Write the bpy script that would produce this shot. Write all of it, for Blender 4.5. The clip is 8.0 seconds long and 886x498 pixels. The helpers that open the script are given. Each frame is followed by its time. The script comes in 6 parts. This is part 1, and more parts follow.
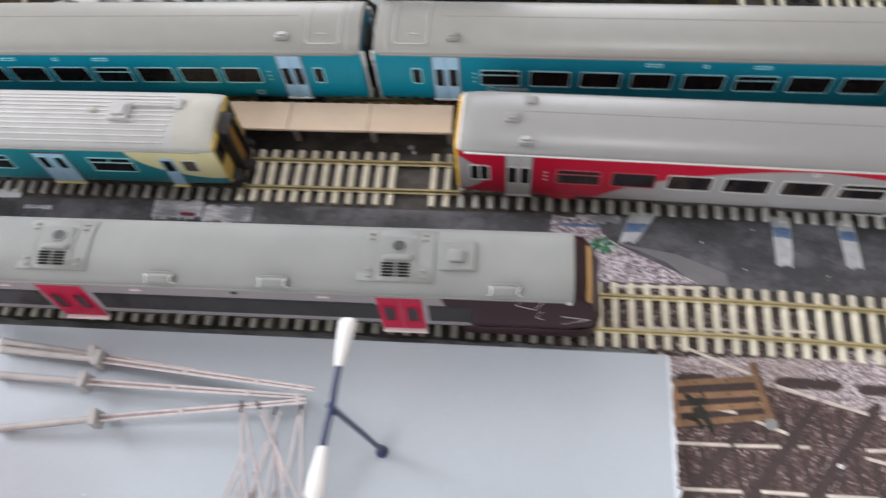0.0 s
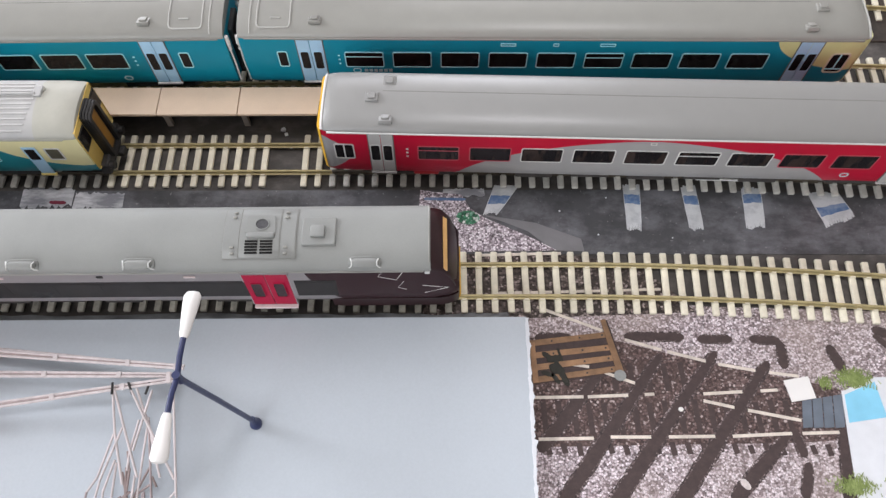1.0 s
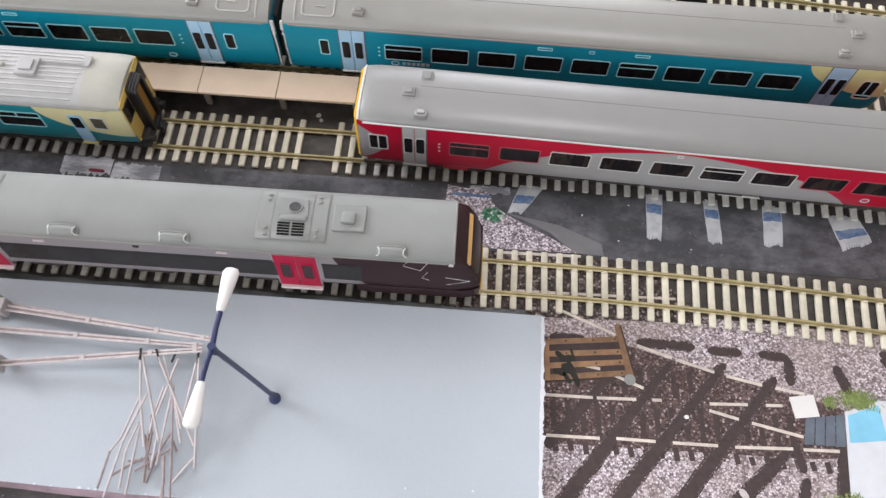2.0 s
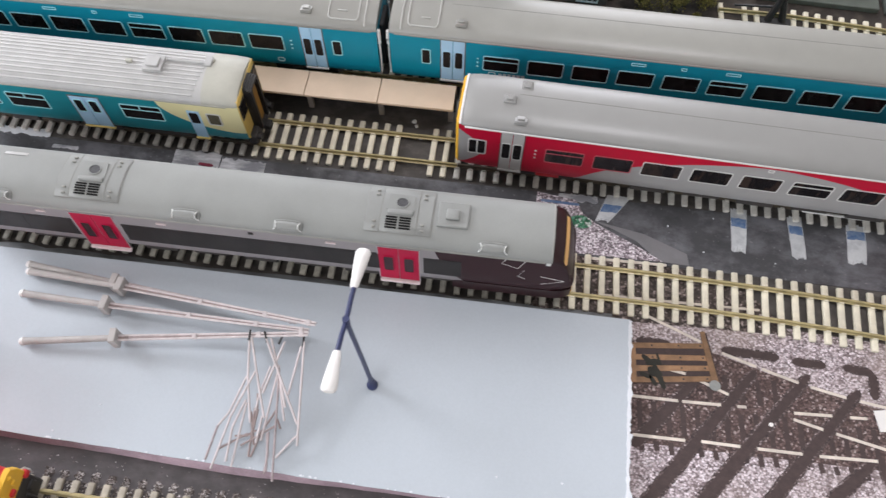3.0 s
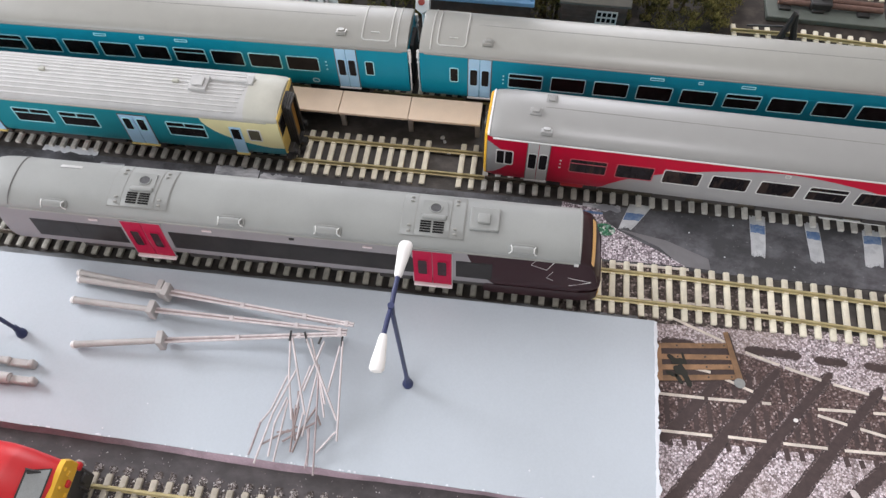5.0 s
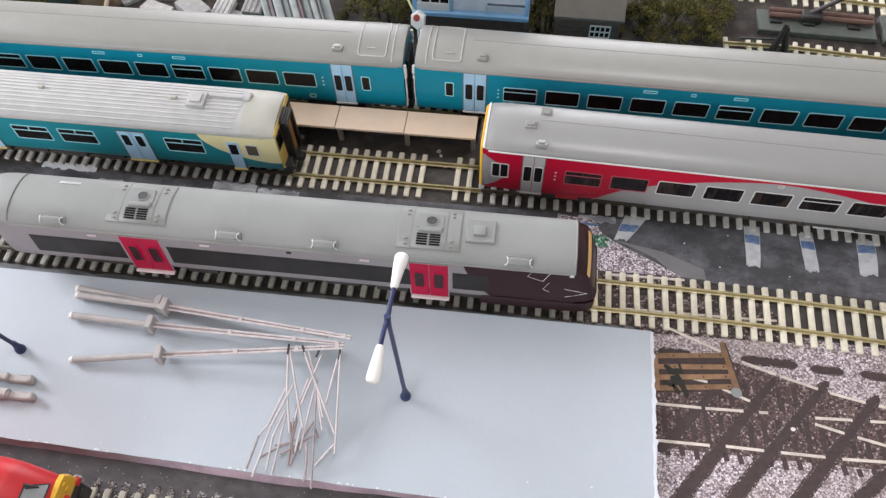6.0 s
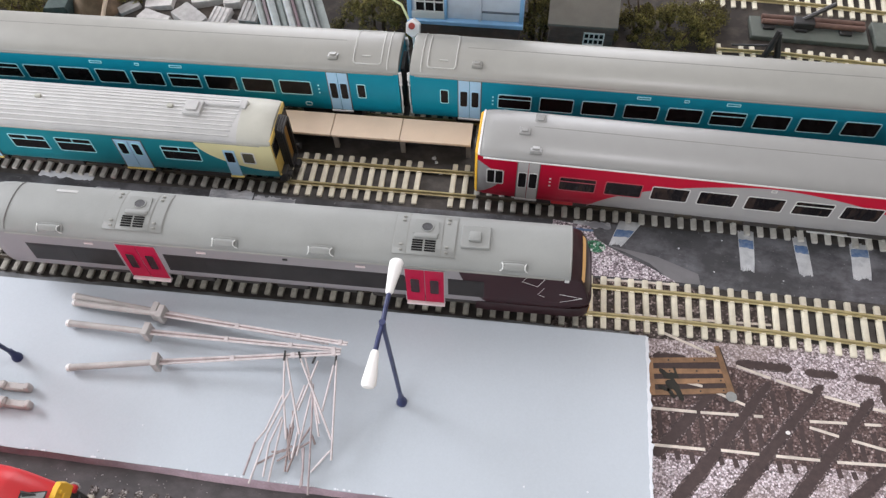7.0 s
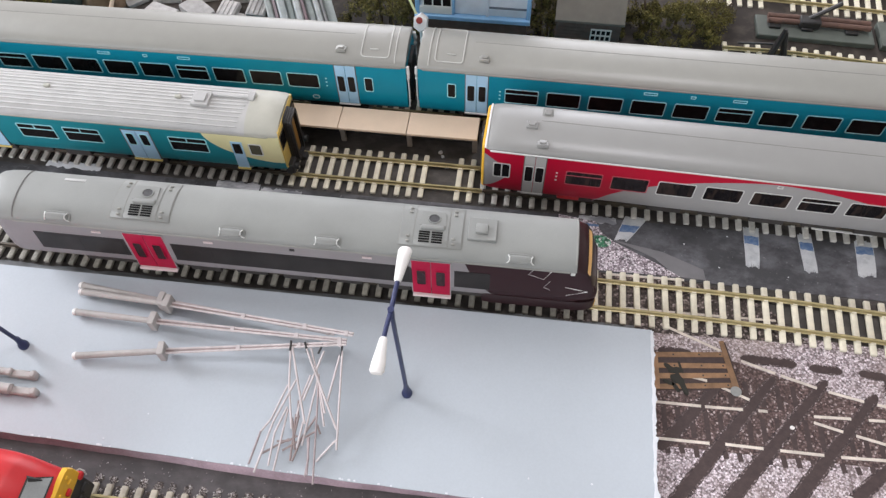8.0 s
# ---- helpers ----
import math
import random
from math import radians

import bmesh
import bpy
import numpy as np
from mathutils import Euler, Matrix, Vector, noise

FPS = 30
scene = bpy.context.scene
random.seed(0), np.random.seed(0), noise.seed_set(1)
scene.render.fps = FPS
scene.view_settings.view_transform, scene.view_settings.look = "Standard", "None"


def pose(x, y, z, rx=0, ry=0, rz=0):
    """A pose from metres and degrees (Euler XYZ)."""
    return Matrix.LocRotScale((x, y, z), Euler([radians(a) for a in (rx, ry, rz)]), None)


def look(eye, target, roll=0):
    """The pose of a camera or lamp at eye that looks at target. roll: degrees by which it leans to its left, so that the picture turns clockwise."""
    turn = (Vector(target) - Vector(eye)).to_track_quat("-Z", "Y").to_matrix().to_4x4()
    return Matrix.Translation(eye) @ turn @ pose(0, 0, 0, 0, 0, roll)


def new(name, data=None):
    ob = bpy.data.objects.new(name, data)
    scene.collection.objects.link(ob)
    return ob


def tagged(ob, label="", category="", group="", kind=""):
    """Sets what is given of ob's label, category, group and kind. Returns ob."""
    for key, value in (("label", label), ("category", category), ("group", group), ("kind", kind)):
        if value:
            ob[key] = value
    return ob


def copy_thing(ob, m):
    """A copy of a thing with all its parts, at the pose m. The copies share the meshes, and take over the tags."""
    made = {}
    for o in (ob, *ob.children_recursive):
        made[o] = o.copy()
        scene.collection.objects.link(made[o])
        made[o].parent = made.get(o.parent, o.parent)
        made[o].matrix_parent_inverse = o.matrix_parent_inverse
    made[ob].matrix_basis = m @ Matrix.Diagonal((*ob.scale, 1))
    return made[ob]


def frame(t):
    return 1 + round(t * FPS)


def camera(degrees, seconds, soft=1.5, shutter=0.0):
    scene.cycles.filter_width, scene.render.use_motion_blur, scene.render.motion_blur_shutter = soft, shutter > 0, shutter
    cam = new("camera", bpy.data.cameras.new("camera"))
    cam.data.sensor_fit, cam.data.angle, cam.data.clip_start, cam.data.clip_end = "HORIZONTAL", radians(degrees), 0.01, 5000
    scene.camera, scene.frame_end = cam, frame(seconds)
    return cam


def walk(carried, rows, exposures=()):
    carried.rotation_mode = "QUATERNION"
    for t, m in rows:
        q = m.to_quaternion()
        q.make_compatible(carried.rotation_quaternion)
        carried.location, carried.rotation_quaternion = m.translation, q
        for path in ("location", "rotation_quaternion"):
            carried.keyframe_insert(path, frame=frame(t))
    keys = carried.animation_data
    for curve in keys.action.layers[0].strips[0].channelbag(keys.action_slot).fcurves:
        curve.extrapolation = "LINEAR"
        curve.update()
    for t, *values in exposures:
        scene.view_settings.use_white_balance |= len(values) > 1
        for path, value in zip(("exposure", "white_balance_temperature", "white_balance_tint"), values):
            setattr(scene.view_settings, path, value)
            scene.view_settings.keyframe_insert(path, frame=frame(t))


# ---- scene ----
cam = camera(61.4, 8.0, soft=1.35, shutter=0.45)
PATH = [
    (0, (-0.05004, -0.14731, 0.33040), (-0.06930, -0.05430, 0.15440), -8.17),
    (0.2, (-0.02813, -0.14361, 0.33380), (-0.04296, -0.05452, 0.15535), -8.15),
    (0.3, (-0.02205, -0.14514, 0.33328), (-0.03488, -0.05574, 0.15484), -7.63),
    (0.5, (-0.01360, -0.14924, 0.33283), (-0.02134, -0.05862, 0.15471), -5.25),
    (0.6, (-0.01020, -0.15230, 0.33540), (-0.01600, -0.06090, 0.15700), -4.20),
    (0.8, (-0.01523, -0.15185, 0.33891), (-0.01696, -0.06343, 0.15953), -1.62),
    (1, (-0.01967, -0.15758, 0.34052), (-0.01985, -0.06747, 0.16197), -0.28),
    (1.2, (-0.02234, -0.15997, 0.34180), (-0.02039, -0.06859, 0.16391), 1.59),
    (2.3, (-0.03037, -0.16224, 0.35339), (-0.03549, -0.07531, 0.17334), 1.94),
    (2.5, (-0.03585, -0.17214, 0.35517), (-0.04255, -0.08222, 0.17665), 1.37),
    (3, (-0.05589, -0.18349, 0.35790), (-0.06791, -0.09018, 0.18141), 0.18),
    (3.5, (-0.06721, -0.19259, 0.35493), (-0.08014, -0.09586, 0.18036), -0.96),
    (4, (-0.07029, -0.20330, 0.35336), (-0.08340, -0.10388, 0.18031), -0.59),
    (4.5, (-0.06937, -0.20928, 0.35674), (-0.08426, -0.10994, 0.18380), -0.26),
    (5, (-0.06247, -0.20832, 0.36411), (-0.07895, -0.10639, 0.19283), -1.88),
    (6.5, (-0.06010, -0.21182, 0.36570), (-0.07675, -0.10554, 0.19710), -2.25),
    (7, (-0.05908, -0.21216, 0.36650), (-0.07547, -0.10497, 0.19845), -2.25),
    (7.5, (-0.06024, -0.21551, 0.36646), (-0.07645, -0.10791, 0.19866), -1.82),
    (8, (-0.06173, -0.21755, 0.36453), (-0.07824, -0.10983, 0.19683), -1.69),
]
walk(cam, [(t, look(eye, target, roll)) for t, eye, target, roll in PATH], exposures=((0, 0.0), (0.5, 0.03), (1.0, 0.09), (8, 0.09)))

# ---- world, daylight and room openings ----
S = 0.001  # model dimensions below are in millimetres
world = bpy.data.worlds.new("world")
scene.world = world
world.use_nodes = True
_wn = world.node_tree
_sky = _wn.nodes.new("ShaderNodeTexSky")
_sky.sky_type, _sky.sun_disc = "NISHITA", False
_sky.sun_elevation, _sky.sun_rotation = radians(48), radians(25)
_wn.links.new(_sky.outputs[0], _wn.nodes["Background"].inputs[0])
_wn.nodes["Background"].inputs[1].default_value = 0.1


def window_light(name, eye, target, sx, sy, watts, color):
    data = bpy.data.lights.new(name, "AREA")
    data.shape, data.size, data.size_y, data.energy, data.color = "RECTANGLE", sx, sy, watts, color
    ob = new(name, data)
    ob.matrix_world = look(eye, target)
    return ob


window_light("window_daylight", (-0.23, 1.49, 0.58), (-0.23, 0.0, 0.4), 1.2, 0.8, 17, (0.97, 0.95, 1.0))
window_light("roof_window_daylight", (0.16, 0.05, 1.495), (0.16, 0.05, 0.0), 0.3, 0.26, 6.0, (0.98, 0.955, 1.0))
# Fill lamp added behind the camera to brighten the near sides.
window_light("south_window_daylight", (-1.0, -1.49, 0.6), (-1.0, 0.0, 0.3), 1.3, 1.0, 18, (0.935, 0.955, 1.0))
window_light("west_window_daylight", (-1.69, 0.55, 0.72), (0.0, 0.1, 0.0), 0.62, 0.55, 29, (0.92, 0.935, 1.0))
scene.view_settings.exposure = 0.09


# ---- mesh and object helpers ----
def at(x, y, z=0.0, yaw=0.0, rx=0.0, ry=0.0):
    return pose(x * S, y * S, z * S, rx, ry, yaw)


def finish(name, bm, mat, crease=38.0):
    bmesh.ops.recalc_face_normals(bm, faces=bm.faces)
    lim = radians(crease)
    for f in bm.faces:
        f.smooth = True
    for e in bm.edges:
        if len(e.link_faces) == 2 and e.calc_face_angle(0.0) > lim:
            e.smooth = False
    bmesh.ops.scale(bm, vec=(S, S, S), verts=bm.verts)
    me = bpy.data.meshes.new(name)
    bm.to_mesh(me)
    bm.free()
    me.materials.append(mat)
    return me


def part(name, bm, mat, parent, label="", m=None, kind=""):
    ob = new(name, finish(name, bm, mat) if isinstance(bm, bmesh.types.BMesh) else bm)
    ob.parent = parent
    if m is not None:
        ob.matrix_basis = m
    return tagged(ob, label=label, kind=kind)


def thing(name, label, category, m=None, group=""):
    ob = new(name)
    ob.empty_display_size = 0.01
    if m is not None:
        ob.matrix_basis = m
    return tagged(ob, label=label, category=category, group=group)


def solo(name, bm, mat, label, category, m=None, group="", kind=""):
    ob = new(name, finish(name, bm, mat))
    if m is not None:
        ob.matrix_basis = m
    return tagged(ob, label=label, category=category, group=group, kind=kind)


def B():
    return bmesh.new()


def box(bm, x0, x1, y0, y1, z0, z1, bev=0.0, seg=1):
    vs = [bm.verts.new((x, y, z)) for x in (x0, x1) for y in (y0, y1) for z in (z0, z1)]
    idx = [(0, 1, 3, 2), (4, 6, 7, 5), (0, 4, 5, 1), (2, 3, 7, 6), (0, 2, 6, 4), (1, 5, 7, 3)]
    fs = [bm.faces.new([vs[i] for i in q]) for q in idx]
    if bev:
        es = list({e for f in fs for e in f.edges})
        bmesh.ops.bevel(bm, geom=es, offset=bev, segments=seg, affect="EDGES", profile=0.5)
    return bm


def loft(bm, rings, cap=True, closed=True):
    rows = [[bm.verts.new(p) for p in r] for r in rings]
    n = len(rows[0])
    for a, b in zip(rows, rows[1:]):
        for i in range(n if closed else n - 1):
            j = (i + 1) % n
            bm.faces.new((a[i], a[j], b[j], b[i]))
    if cap:
        bm.faces.new(rows[0][::-1])
        bm.faces.new(rows[-1])
    return bm


def tube(bm, pts, r, n=8, r1=None):
    pts = [Vector(p) for p in pts]
    rings = []
    for i, p in enumerate(pts):
        d = (pts[min(i + 1, len(pts) - 1)] - pts[max(i - 1, 0)]).normalized()
        u = d.cross(Vector((0, 0, 1)))
        u = u.normalized() if u.length > 1e-3 else Vector((1, 0, 0))
        v = d.cross(u)
        k = r if r1 is None else r + (r1 - r) * i / (len(pts) - 1)
        rings.append([p + k * (math.cos(a) * u + math.sin(a) * v) for a in (2 * math.pi * j / n for j in range(n))])
    return loft(bm, rings)


def rrect(x0, x1, z0, z1, r, n=3):
    out = []
    for cx, cz, a0 in ((x1 - r, z1 - r, 0), (x0 + r, z1 - r, 90), (x0 + r, z0 + r, 180), (x1 - r, z0 + r, 270)):
        for k in range(n + 1):
            a = radians(a0 + 90 * k / n)
            out.append((cx + r * math.cos(a), cz + r * math.sin(a)))
    return out


def plate(bm, outline, y0, y1):
    """A prism of an outline in x and z, between two y."""
    return loft(bm, [[(x, y0, z) for x, z in outline], [(x, y1, z) for x, z in outline]])


def slab(bm, outline, z0, z1):
    """A prism of an outline in x and y, between two z."""
    return loft(bm, [[(x, y, z0) for x, y in outline], [(x, y, z1) for x, y in outline]])


def rim(bm, outer, inner, y0, y1):
    """A flat ring of an outer and an inner outline in x and z."""
    a, b = [(x, y1, z) for x, z in outer], [(x, y0, z) for x, z in outer]
    c, d = [(x, y0, z) for x, z in inner], [(x, y1, z) for x, z in inner]
    rows = [[bm.verts.new(p) for p in r] for r in (a, b, c, d, )]
    n = len(a)
    for p, q in ((0, 1), (1, 2), (2, 3), (3, 0)):
        for i in range(n):
            j = (i + 1) % n
            bm.faces.new((rows[p][i], rows[p][j], rows[q][j], rows[q][i]))
    return bm


# ---- materials ----
def nodes_of(name):
    m = bpy.data.materials.new(name)
    m.use_nodes = True
    nt = m.node_tree
    return m, nt, nt.nodes["Principled BSDF"]


def noise_tex(nt, scale, detail=3.0, coord="Object", rough=0.55, stretch=None):
    tc = nt.nodes.new("ShaderNodeTexCoord")
    nz = nt.nodes.new("ShaderNodeTexNoise")
    nz.inputs["Scale"].default_value = scale
    nz.inputs["Detail"].default_value = detail
    nz.inputs["Roughness"].default_value = rough
    src = tc.outputs[coord]
    if stretch:
        mp = nt.nodes.new("ShaderNodeMapping")
        mp.inputs["Scale"].default_value = stretch
        nt.links.new(src, mp.inputs[0])
        src = mp.outputs[0]
    nt.links.new(src, nz.inputs["Vector"])
    return nz


def mixrgb(nt, fac, a, b, blend="MIX"):
    mx = nt.nodes.new("ShaderNodeMix")
    mx.data_type, mx.blend_type = "RGBA", blend
    for sock, val in ((mx.inputs[0], fac), (mx.inputs[6], a), (mx.inputs[7], b)):
        if isinstance(val, bpy.types.NodeSocket):
            nt.links.new(val, sock)
        elif isinstance(val, (int, float)):
            sock.default_value = val
        else:
            sock.default_value = (*val[:3], 1)
    return mx.outputs[2]


def ramp(nt, fac, stops):
    rp = nt.nodes.new("ShaderNodeValToRGB")
    el = rp.color_ramp.elements
    while len(el) < len(stops):
        el.new(0.5)
    for e, (p, c) in zip(el, stops):
        e.position, e.color = p, (*(c if not isinstance(c, (int, float)) else (c, c, c)), 1)
    nt.links.new(fac, rp.inputs[0])
    return rp.outputs[0]


def math_node(nt, op, a, b=0.0, c=None):
    nd = nt.nodes.new("ShaderNodeMath")
    nd.operation = op
    for sock, val in zip(nd.inputs, (a, b, c)):
        if isinstance(val, bpy.types.NodeSocket):
            nt.links.new(val, sock)
        elif val is not None:
            sock.default_value = val
    return nd.outputs[0]


def surface(nt, bsdf, color, rough, metal=0.0, bump=0.0, bscale=2500.0, grime=0.12, gscale=90.0, rvar=0.12, spec=0.5):
    """Wear at two scales over a colour: broad stains and fine grain, with a fine relief."""
    broad = noise_tex(nt, gscale, 4.0)
    fine = noise_tex(nt, bscale, 3.0)
    g = ramp(nt, broad.outputs[0], [(0.3, 1 - grime), (0.7, 1.0)])
    h = ramp(nt, fine.outputs[0], [(0.3, 1 - grime * 0.6), (0.75, 1.0)])
    col = mixrgb(nt, 1.0, mixrgb(nt, 1.0, color, g, "MULTIPLY"), h, "MULTIPLY")
    nt.links.new(col, bsdf.inputs["Base Color"])
    r = math_node(nt, "MULTIPLY_ADD", broad.outputs[0], rvar, rough - rvar * 0.5)
    nt.links.new(r, bsdf.inputs["Roughness"])
    bsdf.inputs["Metallic"].default_value = metal
    bsdf.inputs["Specular IOR Level"].default_value = spec
    if bump:
        bp = nt.nodes.new("ShaderNodeBump")
        bp.inputs["Strength"].default_value = bump
        bp.inputs["Distance"].default_value = 0.0003
        nt.links.new(fine.outputs[0], bp.inputs["Height"])
        nt.links.new(bp.outputs[0], bsdf.inputs["Normal"])


def paint(name, color, rough=0.45, metal=0.0, bump=0.05, grime=0.1, bscale=2500.0, gscale=90.0, rvar=0.12, vary=0.0, spec=0.5):
    m, nt, b = nodes_of(name)
    src = color
    if vary:
        oi = nt.nodes.new("ShaderNodeObjectInfo")
        src = mixrgb(nt, 1.0, color, ramp(nt, oi.outputs["Random"], [(0, 1 - vary), (1, 1 + vary * 0.3)]), "MULTIPLY")
    surface(nt, b, src, rough, metal, bump, bscale, grime, gscale, rvar, spec)
    return m


def local_xz(nt):
    tc = nt.nodes.new("ShaderNodeTexCoord")
    sp = nt.nodes.new("ShaderNodeSeparateXYZ")
    nt.links.new(tc.outputs["Object"], sp.inputs[0])
    return sp.outputs[0], sp.outputs[2]


def inside(nt, x, z, cx, cz, a, b, p=2.0):
    """1 inside a (super)ellipse of the side of a body (millimetres)."""
    u = math_node(nt, "MULTIPLY_ADD", x, 1000.0 / a, -cx / a)
    v = math_node(nt, "MULTIPLY_ADD", z, 1000.0 / b, -cz / b)
    u, v = (math_node(nt, "POWER", math_node(nt, "ABSOLUTE", q), p) for q in (u, v))
    d = math_node(nt, "ADD", u, v)
    return math_node(nt, "LESS_THAN", d, 1.0)


def livery(name, base, patches, rough=0.35):
    """Painted bodyside: (colour, ellipse) patches laid over a base colour."""
    m, nt, b = nodes_of(name)
    x, z = local_xz(nt)
    col = base
    for c, el in patches:
        f = inside(nt, x, z, *el)
        col = mixrgb(nt, f, col, c)
    surface(nt, b, col, rough, 0.0, 0.04, 2600, 0.08, 60, 0.1, 0.25)
    return m


def speckle(name, stops, scale, rough=0.85, bump=0.2, tint=None, tscale=25.0):
    """Chips of stone: random tone per cell."""
    m, nt, b = nodes_of(name)
    tc = nt.nodes.new("ShaderNodeTexCoord")
    warp = noise_tex(nt, scale * 0.9, 2.0)
    add = nt.nodes.new("ShaderNodeVectorMath")
    add.operation = "MULTIPLY_ADD"
    nt.links.new(warp.outputs["Color"], add.inputs[0])
    add.inputs[1].default_value = (0.9 / scale,) * 3
    nt.links.new(tc.outputs["Object"], add.inputs[2])
    vo = nt.nodes.new("ShaderNodeTexVoronoi")
    vo.inputs["Scale"].default_value = scale
    nt.links.new(add.outputs[0], vo.inputs["Vector"])
    bw = nt.nodes.new("ShaderNodeSeparateColor")
    nt.links.new(vo.outputs["Color"], bw.inputs[0])
    col = ramp(nt, bw.outputs[0], stops)
    edge = ramp(nt, vo.outputs["Distance"], [(0.35, 1.0), (0.75, 0.35)])
    col = mixrgb(nt, 0.8, col, edge, "MULTIPLY")
    if tint:
        big = noise_tex(nt, tscale, 3.0)
        col = mixrgb(nt, ramp(nt, big.outputs[0], [(0.42, 0.0), (0.7, 0.5)]), col, tint)
    nt.links.new(col, b.inputs["Base Color"])
    b.inputs["Roughness"].default_value = rough
    if bump:
        bp = nt.nodes.new("ShaderNodeBump")
        bp.inputs["Strength"].default_value = bump
        bp.inputs["Distance"].default_value = 0.0003
        nt.links.new(vo.outputs["Distance"], bp.inputs["Height"])
        bp.invert = True
        nt.links.new(bp.outputs[0], b.inputs["Normal"])
    return m


def smeared(name, base, smear, lo, hi, scale, stretch, rough=0.7):
    m, nt, b = nodes_of(name)
    nz = noise_tex(nt, scale, 5.0, stretch=stretch, rough=0.65)
    col = mixrgb(nt, ramp(nt, nz.outputs[0], [(lo, 0.0), (hi, 1.0)]), base, smear)
    surface(nt, b, col, rough, 0.0, 0.35, 1800, 0.25, 40)
    return m


def cloudy_road():
    """Dark road paint with broad pale clouds, brushed streaks and fine dust."""
    m, nt, b = nodes_of("road_paint")
    broad = noise_tex(nt, 24, 6.0, stretch=(1, 1.25, 1), rough=0.68)
    patch = noise_tex(nt, 55, 5.0, stretch=(1, 1.6, 1), rough=0.6)
    dust = noise_tex(nt, 520, 2.0)
    col = mixrgb(nt, ramp(nt, broad.outputs[0], [(0.45, 0.0), (0.64, 0.8)]), (0.066, 0.066, 0.072), (0.225, 0.225, 0.25))
    col = mixrgb(nt, ramp(nt, patch.outputs[0], [(0.54, 0.0), (0.68, 0.55)]), col, (0.20, 0.20, 0.22))
    col = mixrgb(nt, ramp(nt, patch.outputs[0], [(0.3, 0.6), (0.42, 0.0)]), col, (0.03, 0.03, 0.034))
    col = mixrgb(nt, ramp(nt, dust.outputs[0], [(0.69, 0.0), (0.73, 0.5)]), col, (0.4, 0.39, 0.4))
    surface(nt, b, col, 0.55, 0.0, 0.35, 1800, 0.25, 40)
    return m


def dirty_glass():
    """Dark glazing with faint brown interior tones behind it."""
    m, nt, b = nodes_of("window_seats_dark")
    nz = noise_tex(nt, 260, 2.0, stretch=(1, 1, 0.25))
    col = mixrgb(nt, ramp(nt, nz.outputs[0], [(0.48, 0.0), (0.62, 1.0)]), (0.014, 0.012, 0.014), (0.05, 0.034, 0.03))
    surface(nt, b, col, 0.16, 0.0, 0.0, 2500, 0.3, 120, 0.05, 0.2)
    return m


TEAL, CREAM, LBLUE = (0.008, 0.28, 0.40), (0.84, 0.78, 0.44), (0.44, 0.69, 0.90)
RED, SILVER = (0.52, 0.006, 0.036), (0.38, 0.375, 0.375)
M_plat = paint("platform_paint", (0.474, 0.518, 0.564), 0.55, bump=0.06, grime=0.08, gscale=9, bscale=900)
M_foam = paint("foam_edge", (0.52, 0.38, 0.44), 0.8, bump=0.5, grime=0.35, bscale=900)
M_ragged = paint("torn_paper", (0.74, 0.76, 0.80), 0.8, bump=0.3)
M_board = smeared("board_paint", (0.074, 0.066, 0.061), (0.165, 0.148, 0.138), 0.46, 0.74, 70, (1, 1.6, 1))
M_road = cloudy_road()
M_smear = smeared("filler_smear", (0.3, 0.305, 0.335), (0.78, 0.78, 0.81), 0.4, 0.62, 90, (0.6, 2.0, 1), 0.5)
M_tape = smeared("tape", (0.72, 0.74, 0.76), (0.5, 0.52, 0.55), 0.45, 0.7, 120, (1, 1, 1), 0.5)
M_tapeblue = smeared("tape_blue", (0.10, 0.19, 0.38), (0.34, 0.42, 0.55), 0.42, 0.75, 220, (1, 1, 1), 0.5)
M_gravel = speckle("printed_gravel", [(0.0, (0.15, 0.112, 0.118)), (0.3, (0.32, 0.255, 0.268)), (0.55, (0.57, 0.48, 0.505)), (1.0, (0.9, 0.82, 0.865))], 1080, bump=0.08, tint=(0.33, 0.26, 0.23), tscale=18.0)
M_gravelw = speckle("white_gravel", [(0.0, (0.13, 0.1, 0.115)), (0.35, (0.36, 0.3, 0.33)), (0.6, (0.66, 0.58, 0.63)), (1.0, (0.92, 0.87, 0.9))], 1050, bump=0.1)
M_bed = speckle("printed_track_bed", [(0.0, (0.055, 0.034, 0.032)), (0.55, (0.13, 0.083, 0.077)), (0.86, (0.225, 0.156, 0.148)), (1.0, (0.56, 0.465, 0.45))], 980, bump=0.08, tint=(0.085, 0.055, 0.05), tscale=75.0)
M_bedpale = speckle("printed_brown_gravel", [(0.0, (0.035, 0.026, 0.024)), (0.5, (0.09, 0.068, 0.06)), (0.8, (0.2, 0.155, 0.145)), (1.0, (0.6, 0.5, 0.48))], 820, tint=(0.06, 0.048, 0.044))
M_ash = smeared("ash_paint", (0.058, 0.05, 0.052), (0.115, 0.1, 0.104), 0.42, 0.72, 90, (1, 1.6, 1), 0.7)
M_palestone = paint("pale_stone", (0.78, 0.70, 0.68), 0.8, grime=0.3, gscale=500)
M_penumbra = speckle("printed_penumbra", [(0.0, (0.05, 0.035, 0.035)), (0.55, (0.1, 0.072, 0.07)), (0.85, (0.18, 0.135, 0.132)), (1.0, (0.5, 0.42, 0.42))], 1250, bump=0.04)
M_ink = paint("printed_dark_shadow_ink", (0.078, 0.052, 0.05), 0.8, grime=0.3, bscale=1400, gscale=300, bump=0.05)
M_railprint = paint("printed_rail", (0.86, 0.77, 0.68), 0.7, grime=0.3, gscale=150)
